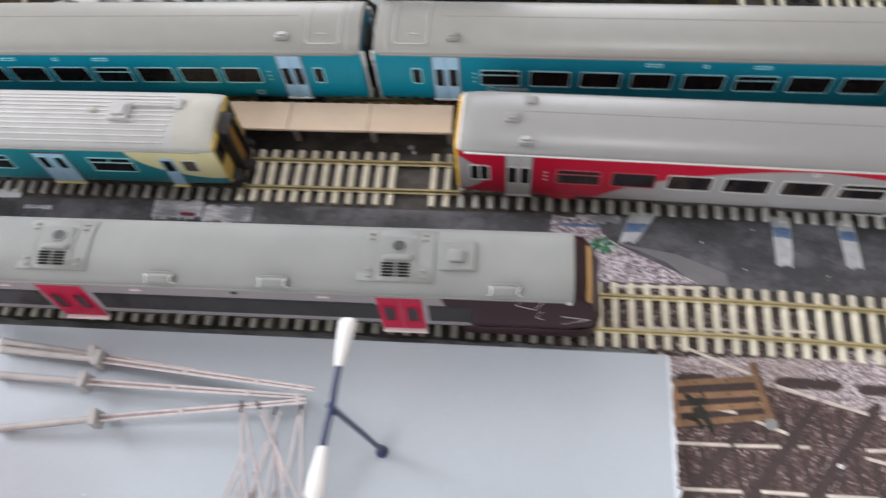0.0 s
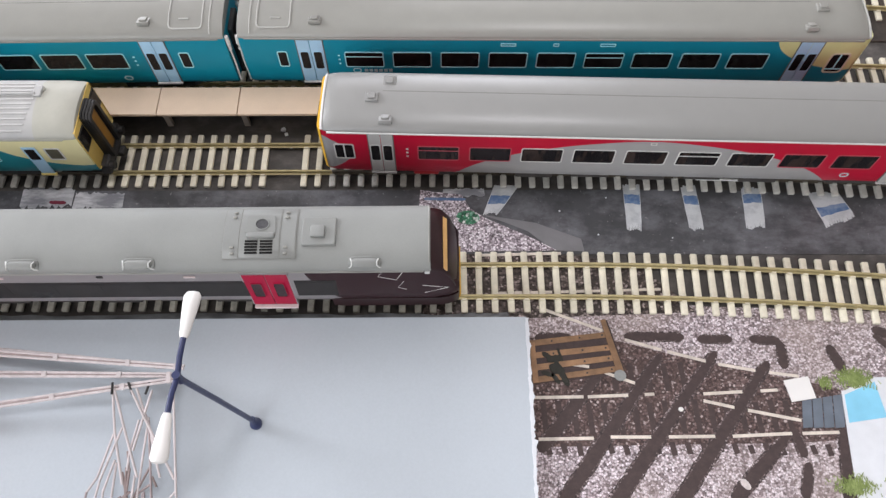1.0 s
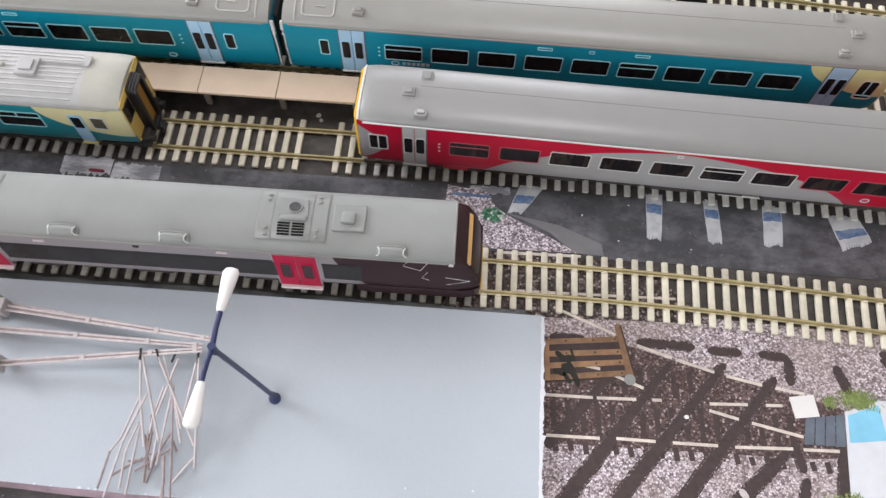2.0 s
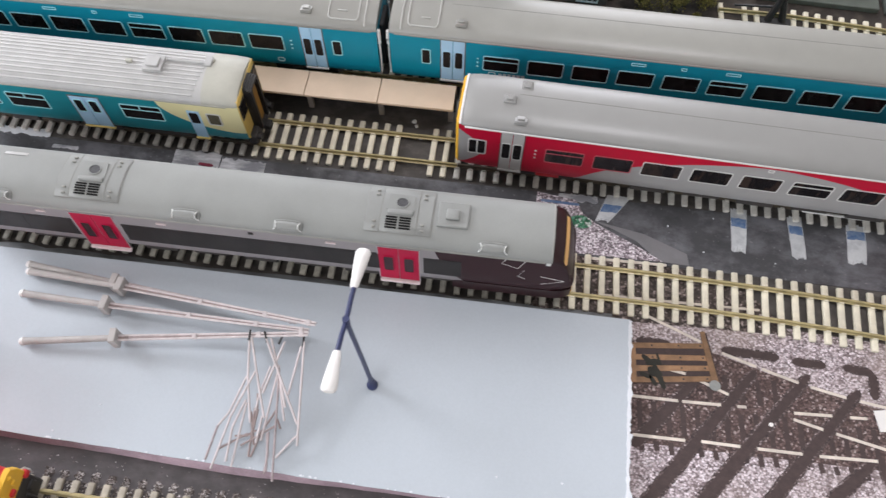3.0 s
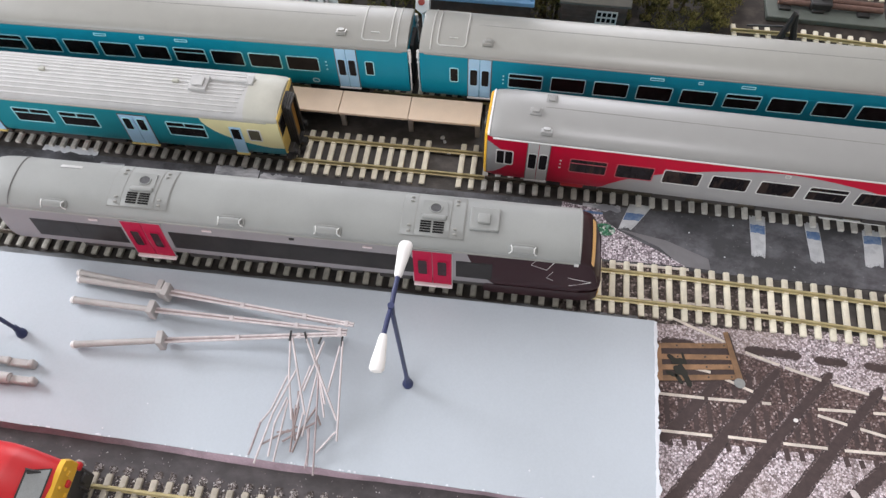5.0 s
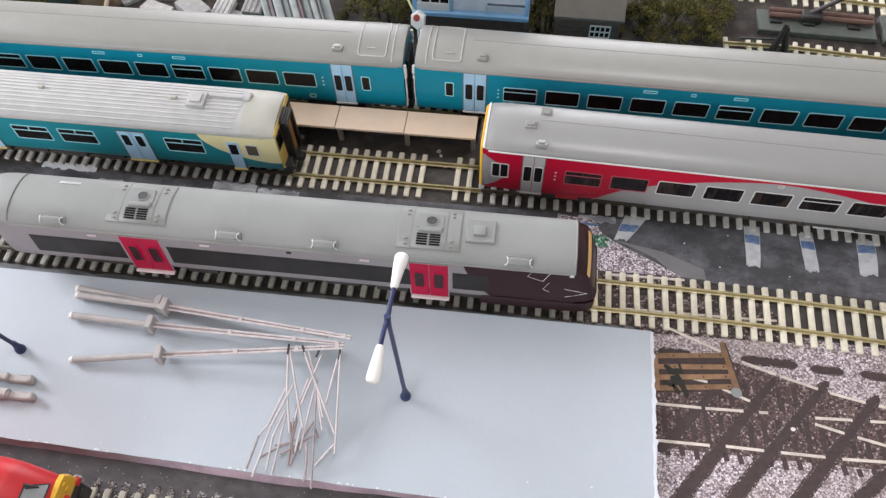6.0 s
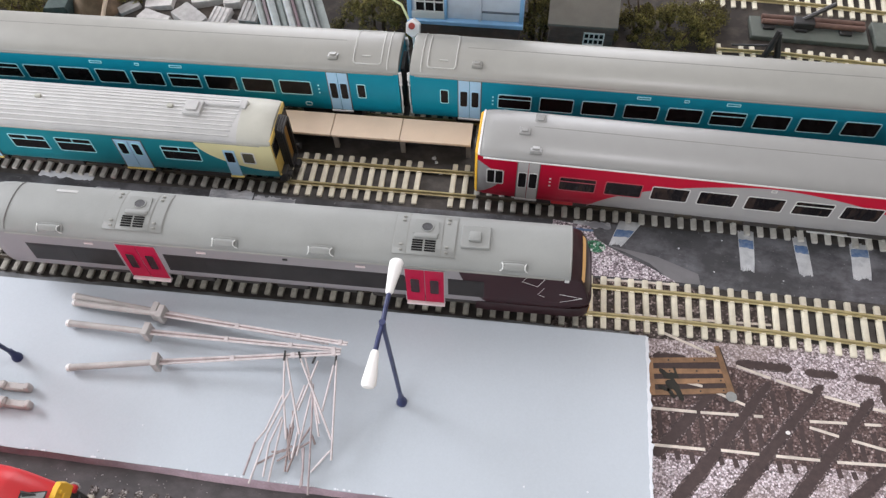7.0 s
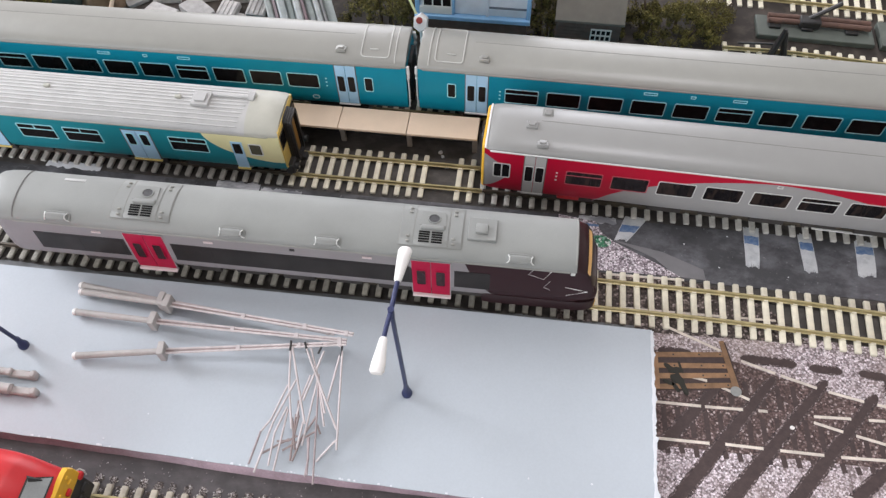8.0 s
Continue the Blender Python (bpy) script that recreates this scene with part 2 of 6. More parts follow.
M_woodprint = paint("pallet_wood", (0.43, 0.245, 0.13), 0.7, bump=0.3, grime=0.4, gscale=200, vary=0.25)
M_sleeper = paint("sleeper_cream", (0.88, 0.82, 0.66), 0.65, bump=0.25, grime=0.22, gscale=160, vary=0.12)
# Darker copies for stretches under trains: grime, plus the trains' shade put into colour.
M_sleeperdark = paint("sleeper_dirty_shaded", (0.74, 0.71, 0.62), 0.75, bump=0.3, grime=0.45, gscale=160, vary=0.4)
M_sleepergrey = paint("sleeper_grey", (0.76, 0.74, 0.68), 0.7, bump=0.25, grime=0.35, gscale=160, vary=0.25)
M_raildark = paint("rail_in_shade", (0.16, 0.135, 0.105), 0.55, metal=0.3, grime=0.4, gscale=200)
M_rail = paint("rail_brass", (0.55, 0.46, 0.24), 0.42, metal=0.3, grime=0.3, gscale=200)
M_teal = livery("teal_bodyside", TEAL, [((0.74, 0.78, 0.38), (336, 52, 61, 25))])
M_tealm = livery("teal_bodyside_mirrored", TEAL, [(CREAM, (-8, 47, 56, 27))])
M_red = livery("red_bodyside", RED, [(SILVER, (159, 12, 95, 36, 1.7)), (SILVER, (0, 32.5, 15, 14.5, 1.3))])
M_sprinter = livery("sprinter_bodyside", (0.016, 0.245, 0.295), [(CREAM, (279, 47, 50, 24))])
M_xc = livery("silver_bodyside", (0.275, 0.254, 0.262), [((0.030, 0.009, 0.012), (330, 64, 90, 75))], 0.4)
M_roof158 = paint("roof_grey", (0.282, 0.278, 0.255), 0.37, bump=0.03, grime=0.06, rvar=0.05)
M_roofred = paint("roof_silver", (0.268, 0.266, 0.258), 0.345, bump=0.02, grime=0.04, rvar=0.04)
M_roofxc = paint("roof_dull_grey", (0.275, 0.282, 0.27), 0.56, bump=0.1, grime=0.14, gscale=30, rvar=0.1, spec=0.4)
M_roof150 = paint("roof_ribbed_pale", (0.45, 0.445, 0.437), 0.5, bump=0.05, grime=0.12)
M_rib = paint("roof_rib_white", (0.58, 0.575, 0.565), 0.45, grime=0.12)
M_roofcab = paint("roof_cab_grey", (0.44, 0.432, 0.375), 0.5, bump=0.05, grime=0.14)
M_roofline = paint("roof_joint_grey", (0.238, 0.237, 0.222), 0.6)
M_seam = paint("seam_dark", (0.15, 0.145, 0.14), 0.6)
M_pane = paint("window_dark", (0.018, 0.015, 0.016), 0.14, bump=0.0, grime=0.4, gscale=120, rvar=0.06, spec=0.18)
M_frame = paint("window_frame_white", (0.50, 0.93, 1.0), 0.4)
M_framecream = paint("window_frame_cream", (0.80, 0.79, 0.60), 0.45)
M_cabcream = paint("cab_end_cream", (0.74, 0.74, 0.40), 0.45)
M_frontcream = paint("cab_end_pale_yellow", (0.80, 0.56, 0.15), 0.45, grime=0.2)
M_seats = dirty_glass()
M_glassolive = paint("cab_glass_olive", (0.13, 0.12, 0.08), 0.2, bump=0.0, grime=0.3, gscale=140)
M_glassmaroon = paint("door_glass_maroon", (0.05, 0.016, 0.022), 0.2, bump=0.0, grime=0.5, gscale=160, spec=0.35)
M_doororange = paint("door_orange_brown", (0.42, 0.20, 0.03), 0.5, grime=0.35)
M_amber = paint("amber_tan", (0.78, 0.47, 0.18), 0.4)
M_ribpale = paint("roof_rib_pale", (0.46, 0.455, 0.43), 0.4, grime=0.1)
M_sleeperbeige = paint("sleeper_beige", (0.60, 0.54, 0.44), 0.7, bump=0.25, grime=0.35, gscale=160, vary=0.25)
M_sill = paint("sill_pale_yellow", (0.80, 0.62, 0.20), 0.5)
M_mark = paint("pale_marking", (0.56, 0.76, 0.8), 0.45)
M_framer = paint("window_frame_red", (0.55, 0.10, 0.13), 0.4)
M_framegrey = paint("window_frame_grey", (0.72, 0.72, 0.70), 0.4)
M_lblue = paint("door_light_blue", LBLUE, 0.4, grime=0.08)
M_doorgrey = paint("door_silver", (0.5, 0.49, 0.48), 0.4)
M_magenta = paint("door_magenta", (0.46, 0.006, 0.05), 0.45, grime=0.15, spec=0.2)
M_step = paint("step_pale", (0.72, 0.60, 0.60), 0.55)
M_band = paint("smoked_glazing", (0.04, 0.036, 0.036), 0.25, bump=0.0, grime=0.3, gscale=60, spec=0.15)
M_black = paint("black_plastic", (0.028, 0.026, 0.026), 0.5, grime=0.3)
M_hole = paint("shadow_black", (0.012, 0.012, 0.012), 0.85, grime=0.2, spec=0.1)
M_under = paint("underframe", (0.07, 0.062, 0.058), 0.7, grime=0.35, bump=0.2)
M_wheel = paint("wheel_steel", (0.3, 0.29, 0.28), 0.35, metal=0.8)
M_yellow = paint("warning_yellow", (0.78, 0.44, 0.03), 0.4)
M_brown = paint("cab_brown", (0.034, 0.014, 0.016), 0.32, grime=0.25, spec=0.3)
M_white = paint("white_plastic", (0.82, 0.80, 0.78), 0.4, grime=0.05)
M_navy = paint("navy_plastic", (0.02, 0.029, 0.1), 0.45, grime=0.1)
M_conc = paint("concrete_plastic", (0.52, 0.49, 0.475), 0.6, bump=0.3, grime=0.2, gscale=120)
M_conc2 = paint("stone_grey", (0.33, 0.34, 0.33), 0.8, bump=0.2, grime=0.2, gscale=300)
M_rod = paint("rod_pinkish", (0.68, 0.61, 0.612), 0.5, bump=0.1, grime=0.25, gscale=250)
# Darker mauve copy of the rod colour, with the heap's shade put in.
M_rodshade = paint("rod_mauve_shaded", (0.46, 0.38, 0.385), 0.5, bump=0.1, grime=0.35, gscale=250)
M_rodark = paint("rod_brownish", (0.34, 0.265, 0.255), 0.5, grime=0.3, gscale=250)
M_card = paint("tan_card", (0.70, 0.54, 0.405), 0.7, bump=0.15, grime=0.12, gscale=50)
M_cardedge = paint("card_edge", (0.32, 0.22, 0.16), 0.75, grime=0.3)
M_locored = paint("loco_red", (0.56, 0.014, 0.02), 0.42, grime=0.1, rvar=0.1)
M_glasspale = paint("windscreen_pale", (0.38, 0.40, 0.40), 0.15, bump=0.0, grime=0.3, gscale=80)
M_brick = paint("brick_brown", (0.19, 0.125, 0.105), 0.8, bump=0.4, grime=0.35, gscale=160)
M_blue = paint("box_blue", (0.30, 0.55, 0.84), 0.5, grime=0.15)
M_greyglass = paint("box_window_grey", (0.74, 0.78, 0.86), 0.3, grime=0.15)
M_slate = paint("hut_roof", (0.165, 0.15, 0.128), 0.75, bump=0.3, grime=0.25)
M_soil = smeared("soil", (0.038, 0.03, 0.025), (0.095, 0.076, 0.062), 0.45, 0.7, 70, (1, 1, 1), 0.9)
M_rust = paint("rust", (0.17, 0.09, 0.068), 0.7, bump=0.4, grime=0.4, gscale=200)
M_plinth = paint("plinth_green_grey", (0.125, 0.14, 0.122), 0.75, bump=0.2, grime=0.3, gscale=90)
M_stone = paint("rubble_pale", (0.58, 0.55, 0.53), 0.8, bump=0.5, grime=0.3, gscale=200, vary=0.35)
M_lensred = paint("signal_lens_red", (0.36, 0.05, 0.035), 0.4)
M_leafdark = paint("print_dark_olive", (0.03, 0.029, 0.022), 0.8, grime=0.3, gscale=300)
M_bark = paint("bark", (0.09, 0.06, 0.04), 0.85, bump=0.5)
M_wallpaint = paint("room_wall", (0.72, 0.70, 0.67), 0.8, grime=0.06, gscale=3, bscale=120)
M_floor = paint("room_floor", (0.30, 0.27, 0.24), 0.6, grime=0.2, gscale=5, bscale=60)


def foliage(name, dark, light, scale=130):
    """Scatter material: tone by lump, by broad patch and by flake."""
    m, nt, b = nodes_of(name)
    geo = nt.nodes.new("ShaderNodeNewGeometry")
    lump, broad = noise_tex(nt, scale, 2.0), noise_tex(nt, scale * 0.32, 3.0)
    f = math_node(nt, "MULTIPLY_ADD", geo.outputs["Random Per Island"], 0.3, math_node(nt, "MULTIPLY", lump.outputs[0], 0.45))
    f = math_node(nt, "MULTIPLY_ADD", broad.outputs[0], 0.6, f)
    mid = tuple(0.35 * p + 0.45 * q_ for p, q_ in zip(dark, light))
    nt.links.new(ramp(nt, f, [(0.45, dark), (0.68, mid), (0.95, light)]), b.inputs["Base Color"])
    b.inputs["Roughness"].default_value = 0.9
    b.inputs["Specular IOR Level"].default_value = 0.15
    return m


M_leaf = foliage("scenic_foliage", (0.022, 0.02, 0.012), (0.27, 0.235, 0.075))
M_leafy = foliage("tuft_green", (0.15, 0.2, 0.06), (0.42, 0.5, 0.2))


# ---- room ----
def room():
    x0, x1, y0, y1, z0, z1, w = -1.7, 1.7, -1.5, 1.5, -0.9, 1.5, 0.1
    k = 1000.0
    bm = B(); box(bm, x0 * k, x1 * k, y0 * k, y1 * k, (z0 - w) * k, z0 * k)
    solo("floor", bm, M_floor, "plain brown floor of the room", "floor", kind="structure")
    # ceiling with a roof window opening
    hx0, hx1, hy0, hy1 = 0.0, 0.32, -0.09, 0.19
    bm = B()
    for a, b, c, d in ((x0, hx0, y0, y1), (hx1, x1, y0, y1), (hx0, hx1, y0, hy0), (hx0, hx1, hy1, y1)):
        box(bm, a * k, b * k, c * k, d * k, z1 * k, (z1 + w) * k)
    solo("ceiling", bm, M_wallpaint, "white ceiling with a roof window opening", "ceiling", kind="structure")
    # far wall with a window opening
    wx0, wx1, wz0, wz1 = -0.88, 0.42, 0.14, 1.02
    bm = B()
    for a, b, c, d in ((x0 - w, wx0, z0, z1), (wx1, x1 + w, z0, z1), (wx0, wx1, z0, wz0), (wx0, wx1, wz1, z1)):
        box(bm, a * k, b * k, y1 * k, (y1 + w) * k, c * k, d * k)
    solo("wall_north", bm, M_wallpaint, "pale plastered wall with a window opening", "wall", kind="structure")
    # Unseen opening added for the fill lamp.
    sx0, sx1, sz0, sz1 = -1.66, -0.34, 0.05, 1.15
    bm = B()
    for a, b, c, d in ((x0 - w, sx0, z0, z1), (sx1, x1 + w, z0, z1), (sx0, sx1, z0, sz0), (sx0, sx1, sz1, z1)):
        box(bm, a * k, b * k, (y0 - w) * k, y0 * k, c * k, d * k)
    solo("wall_south", bm, M_wallpaint, "pale plastered wall with an opening for the fill light", "wall", kind="structure")
    bm = B(); box(bm, x1 * k, (x1 + w) * k, y0 * k, y1 * k, z0 * k, z1 * k)
    solo("wall_east", bm, M_wallpaint, "pale plastered side wall", "wall", kind="structure")
    ey0, ey1, ez0, ez1 = 0.2, 0.9, 0.42, 1.02
    bm = B()
    for a, b, c, d in ((y0, ey0, z0, z1), (ey1, y1, z0, z1), (ey0, ey1, z0, ez0), (ey0, ey1, ez1, z1)):
        box(bm, (x0 - w) * k, x0 * k, a * k, b * k, c * k, d * k)
    solo("wall_west", bm, M_wallpaint, "pale plastered wall with a third window opening", "wall", kind="structure")


room()

# ---- baseboard and sheets ----
bm = B(); box(bm, -620, 560, -330, 420, -18, 0, 1.5)
solo("baseboard", bm, M_board, "dark painted plywood baseboard of a model railway", "baseboard", kind="structure")
base = thing("baseboard_trestle", "plain timber legs carrying the baseboard", "trestle", at(0, 0, -18))
for lx in (-560, 500):
    for ly in (-290, 380):
        bm = B(); box(bm, lx - 22, lx + 22, ly - 22, ly + 22, -882, 0, 2)
        part("leg", bm, M_cardedge, base)

bm = B(); slab(bm, [(-600, 13.5), (300, 10), (300, 40), (120, 49), (-600, 50)], 0, 0.4)
solo("road_sheet", bm, M_road, "dark grey painted card strip between the tracks, smeared", "road", kind="structure")
bm = B(); slab(bm, [(-600, 152), (540, 150), (540, 415), (-600, 415)], 0, 1.2)
solo("soil_sheet", bm, M_soil, "dark brown scenic ground behind the trains", "ground", kind="structure")
bm = B(); slab(bm, [(-600, -112), (-40, -112), (18, -112), (18, -325), (-600, -325)], 0, 0.5)
solo("ash_sheet", bm, M_ash, "dark grey ash ballast strip beside the platform", "ground", kind="structure")


# pale painted verge between the silver train's track and the platform
bm = B()
rnd_v = random.Random(31)
vx = [-600 + i * 9.0 for i in range(69)]
slab(bm, [(x, -21.4 + rnd_v.uniform(-0.9, 0.7)) for x in vx] + [(x, -29.5) for x in vx[::-1]], 0, 0.45)
solo("verge_strip", bm, smeared("verge_paint", (0.13, 0.135, 0.14), (0.3, 0.315, 0.33), 0.35, 0.7, 60, (1, 2.2, 1)), "blue-grey painted strip along the back of the platform", "ground", kind="structure")


# ---- platform ----
def platform():
    t = thing("platform", "flat pale blue-grey painted foamboard station platform", "platform")
    rnd = random.Random(4)
    edge = lambda x: -124.9 + (lambda d: 0.008 * d + 0.0000175 * d * d)(min(420.0, max(0.0, -x)))
    near = [(-600 + i * 10.0, edge(-600 + i * 10.0) + rnd.uniform(-0.25, 0.25)) for i in range(63)]
    right = [(19.8 + rnd.uniform(-0.35, 0.35) + 0.8 * (k / 16), -124 + k * 6.15) for k in range(1, 16)][::-1]
    ring = [(20.0, -25.4), (-60, -25.5), (-600, -28.4)] + near + right[::-1]
    bm = B()
    loft(bm, [[(x, y - (1.7 + 0.9 * math.exp(-((x + 170) / 40) ** 2) - 1.1 * min(1.0, max(0.0, (x + 150) / 70)) if y < -100 and x < 15 else 0.0), 0.5) for x, y in ring], [(x * 0.9995, y, 5.3) for x, y in ring]])
    part("foam_core", bm, M_foam, t, "mauve foam edge of the board")
    bm = B(); slab(bm, ring, 5.3, 6.0)
    part("top_skin", bm, M_plat, t, "smooth pale blue-grey paint")
    # torn paper fringe along the cut edges
    bm = B()
    y, edge_r = -26.0, []
    while y > -124:
        edge_r.append((20.4 + rnd.uniform(0.0, 0.9) + (1.1 if rnd.random() < 0.12 else 0.0), y))
        y -= rnd.uniform(0.6, 3.4)
    inner = [(19.5 - rnd.uniform(0.0, 0.5), yy + rnd.uniform(-0.3, 0.3)) for _, yy in edge_r]
    for p, q_, i0, i1 in zip(edge_r, edge_r[1:], inner, inner[1:]):
        h = rnd.uniform(0.1, 0.35)
        slab(bm, [i0, p, q_, i1], 5.5, 6.0 + h)
    part("torn_edge", bm, M_ragged, t, "ragged white torn paper edge", kind="stuff")
    bm = B()
    for i in range(75):
        x = rnd.uniform(-400, 10)
        y0 = edge(x) + 0.2
        s = rnd.uniform(0.3, 0.9)
        slab(bm, [(x, y0), (x + s * 2, y0 - 0.2), (x + s * 1.6, y0 + s), (x + 0.2, y0 + s * 0.8)], 5.9, 6.1 + rnd.uniform(0.05, 0.4))
    part("edge_crumb", bm, M_ragged, t, "white crumbs along the cut edge", kind="stuff")


platform()


# ---- printed sheet with a picture of sidings ----
def strip(bm, a, b, w, z0, z1, w1=None, soft=0):
    a, b = Vector(a), Vector(b)
    d = (b - a).normalized()
    n = Vector((-d.y, d.x))
    w1 = w if w1 is None else w1
    return slab(bm, [tuple(a + n * w / 2), tuple(a - n * w / 2), tuple(b - n * w1 / 2), tuple(b + n * w1 / 2)], z0, z1)


def blotch(a, b, w, rnd, n=26, taper=1.0):
    """A band with a wavy outline between two points; taper is its width at the first one."""
    a, b = Vector(a), Vector(b)
    d = b - a
    nrm = Vector((-d.y, d.x)).normalized()
    cap = min(0.45, 0.8 * w / d.length)
    k = lambda f: max(0.12, math.sqrt(max(0.0, 1 - max(0.0, 1 - min(f, 1 - f) / cap) ** 2)))
    fs = [0.0, cap * 0.15, cap * 0.5] + [cap + (1 - 2 * cap) * i / n for i in range(n + 1)] + [1 - cap * 0.5, 1 - cap * 0.15, 1.0]
    thin = lambda f: taper + (1 - taper) * min(1.0, f * 2.2)
    up = [a + d * f + nrm * (w / 2 * k(f) * thin(f) * rnd.uniform(0.88, 1.08)) for f in fs]
    dn = [a + d * f - nrm * (w / 2 * k(f) * thin(f) * rnd.uniform(0.88, 1.08)) for f in fs]
    return [tuple(p) for p in up + dn[::-1]]


def printed_sheet():
    rnd = random.Random(7)
    t = thing("printed_sheet", "flat printed paper showing gravel sidings with printed shadow bands", "printed sheet")
    bm = B(); slab(bm, [(16, -12), (60, -13), (110, -18), (300, -24), (300, -230), (16, -230)], 0, 0.3)
    part("gravel_print", bm, M_gravel, t)
    bm = B(); slab(bm, [(21, -34), (58, -34), (90, -43), (150, -56), (165, -60), (165, -83), (140, -84.4), (90, -85), (21, -86)], 0.3, 0.36)
    part("track_bed_print", bm, M_bed, t, "dark brown printed track bed")
    bm = B(); slab(bm, [(-30, 12.5), (50, 9.8), (78, 4), (92, -8), (104, -21), (16, -24), (-30, -23)], 0.0, 0.34)
    part("track_bed_print", bm, M_bedpale, t, "brown printed gravel between sleepers")
    for a, b, w in (((5, -10.6), (34, -10.1), 1.5), ((38, -9.9), (62, -9.4), 1.4), ((68, -9.2), (88, -8.7), 1.3), ((-2, 10.4), (40, 11.4), 1.6)):
        bm = B(); strip(bm, a, b, w, 0.34, 0.5)
        part("rail_print", bm, M_railprint, t, "pale tan printed rail")
    # printed sleepers between the rails
    for y0, y1, xs in ((-65, -80, range(26, 142, 7)), (-47, -60, range(60, 100, 8)), (-84.5, -89.5, range(27, 158, 7))):
        for x in xs:
            bm = B(); strip(bm, (x, y0 + rnd.uniform(-1, 1)), (x + 0.8, y1 + rnd.uniform(-1, 1)), 2.6, 0.36, 0.4)
            part("sleeper_print", bm, M_ink, t)
    # Shadows in the sheet's picture, put into colour as bands with a penumbra.
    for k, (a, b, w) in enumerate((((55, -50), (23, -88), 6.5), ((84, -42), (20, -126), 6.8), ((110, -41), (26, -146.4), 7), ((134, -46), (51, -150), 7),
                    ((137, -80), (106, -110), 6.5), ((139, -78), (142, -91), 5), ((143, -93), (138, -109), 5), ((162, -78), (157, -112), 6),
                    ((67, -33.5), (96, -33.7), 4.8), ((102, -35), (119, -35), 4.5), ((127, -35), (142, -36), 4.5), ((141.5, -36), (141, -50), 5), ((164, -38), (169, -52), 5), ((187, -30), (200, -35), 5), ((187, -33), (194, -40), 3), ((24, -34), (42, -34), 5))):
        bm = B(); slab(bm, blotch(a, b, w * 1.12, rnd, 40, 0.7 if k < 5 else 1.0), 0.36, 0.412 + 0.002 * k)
        part("band_fringe", bm, M_penumbra, t, "printed penumbra along a shadow band")
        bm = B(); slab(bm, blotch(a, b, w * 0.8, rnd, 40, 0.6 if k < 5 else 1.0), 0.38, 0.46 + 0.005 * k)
        part("dark_band", bm, M_ink, t, "printed shadow band")
    rails = (((26, -18), (57, -30.5)), ((67.3, -35.1), (84.2, -40.3)), ((86.8, -41.1), (104.4, -46)), ((110, -47.4), (127, -50.7)), ((133.4, -51.6), (146.8, -53.5)),
             ((22.2, -63.3), (45, -63)), ((47, -63), (65.8, -62.3)), ((73.5, -62), (78, -61.8)), ((100.8, -61.8), (119, -60.8)), ((127.6, -60.5), (135.6, -60)),
             ((37.8, -46.9), (48.9, -48.6)), ((56, -51.4), (69.6, -56.6)), ((100.3, -65), (114, -68.2)), ((120, -69.5), (143.6, -74.3)),
             ((23, -82.5), (48, -82.1)), ((55.7, -81.6), (74, -81.6)), ((82, -81.6), (103, -81.4)), ((111, -81.4), (138, -80.2)), ((142.8, -80.2), (159.6, -79.7)))
    for a, b in rails:
        bm = B(); strip(bm, a, b, 1.45, 0.46, 0.6)
        part("rail_print", bm, M_railprint, t, "pale tan printed rail")
    # the little white dot and stone
    for x, y, r in ((89.3, -69, 1.0),):
        bm = B(); slab(bm, [(x + r * math.cos(a) * 1.2, y + r * math.sin(a)) for a in (i * math.pi / 6 for i in range(12))], 0.46, 0.7)
        part("white_spot", bm, M_white, t)
    bm = B(); slab(bm, blotch((111.2, -100.2), (114.6, -104.6), 3.2, rnd, 8), 0.46, 0.75)
    part("white_stone", bm, M_palestone, t, "small pale pinkish stone")
    # pallet, ball, box, boards and hut of the picture
    # Dark ink under the slats puts the pallet's shadow into the print.
    bm = B(); slab(bm, [(21.5, -36), (60, -31), (64, -48), (60, -53), (21.5, -57)], 0.5, 0.545)
    part("pallet_gap", bm, M_ink, t, "shade between the pallet slats as dark print")
    for a, b in (((21.5, -37.0), (59, -32.6)), ((21.5, -43.2), (60.3, -39.0)), ((21.5, -49.2), (61.2, -44.2)), ((21.8, -55.2), (62.2, -49.6))):
        bm = B(); strip(bm, a, b, 2.9, 0.55, 0.9, 2.7)
        part("pallet_board", bm, M_woodprint, t, "brown wooden pallet slat")
        for fx in (0.28, 0.64, 0.93):
            bm = B(); box(bm, -0.4, 0.4, -0.4, 0.4, 0, 0.1)
            part("nail", bm, M_black, t, m=at(a[0] + fx * (b[0] - a[0]), a[1] + fx * (b[1] - a[1]), 0.9))
    for a, b, w, w1 in (((57.6, -25.0), (63.8, -51.4), 2.6, 4.2), ((22.6, -36.4), (23.3, -56.4), 2.4, 2.6)):
        bm = B(); strip(bm, a, b, w, 0.85, 1.15, w1)
        part("pallet_rail", bm, M_woodprint, t)
    bm = B(); strip(bm, (59.2, -25.4), (65.4, -51.2), 0.7, 0.5, 1.2)
    part("pallet_edge", bm, M_ink, t, "dark side of the end rail")
    for a, b, w in (((27, -41.5), (33, -46), 2.6), ((29, -45.5), (36.5, -44), 3.6), ((30, -48), (37, -51.5), 5.0), ((33, -46), (38.5, -58), 3.0), ((26, -51), (32, -53), 2.2), ((34.5, -39.5), (36.5, -46), 1.3), ((31, -52), (34.5, -57), 2.2)):
        bm = B(); slab(bm, blotch(a, b, w, rnd, 9), 0.92, 0.99 + 0.004 * w)
        part("dark_leaf", bm, M_leafdark, t)
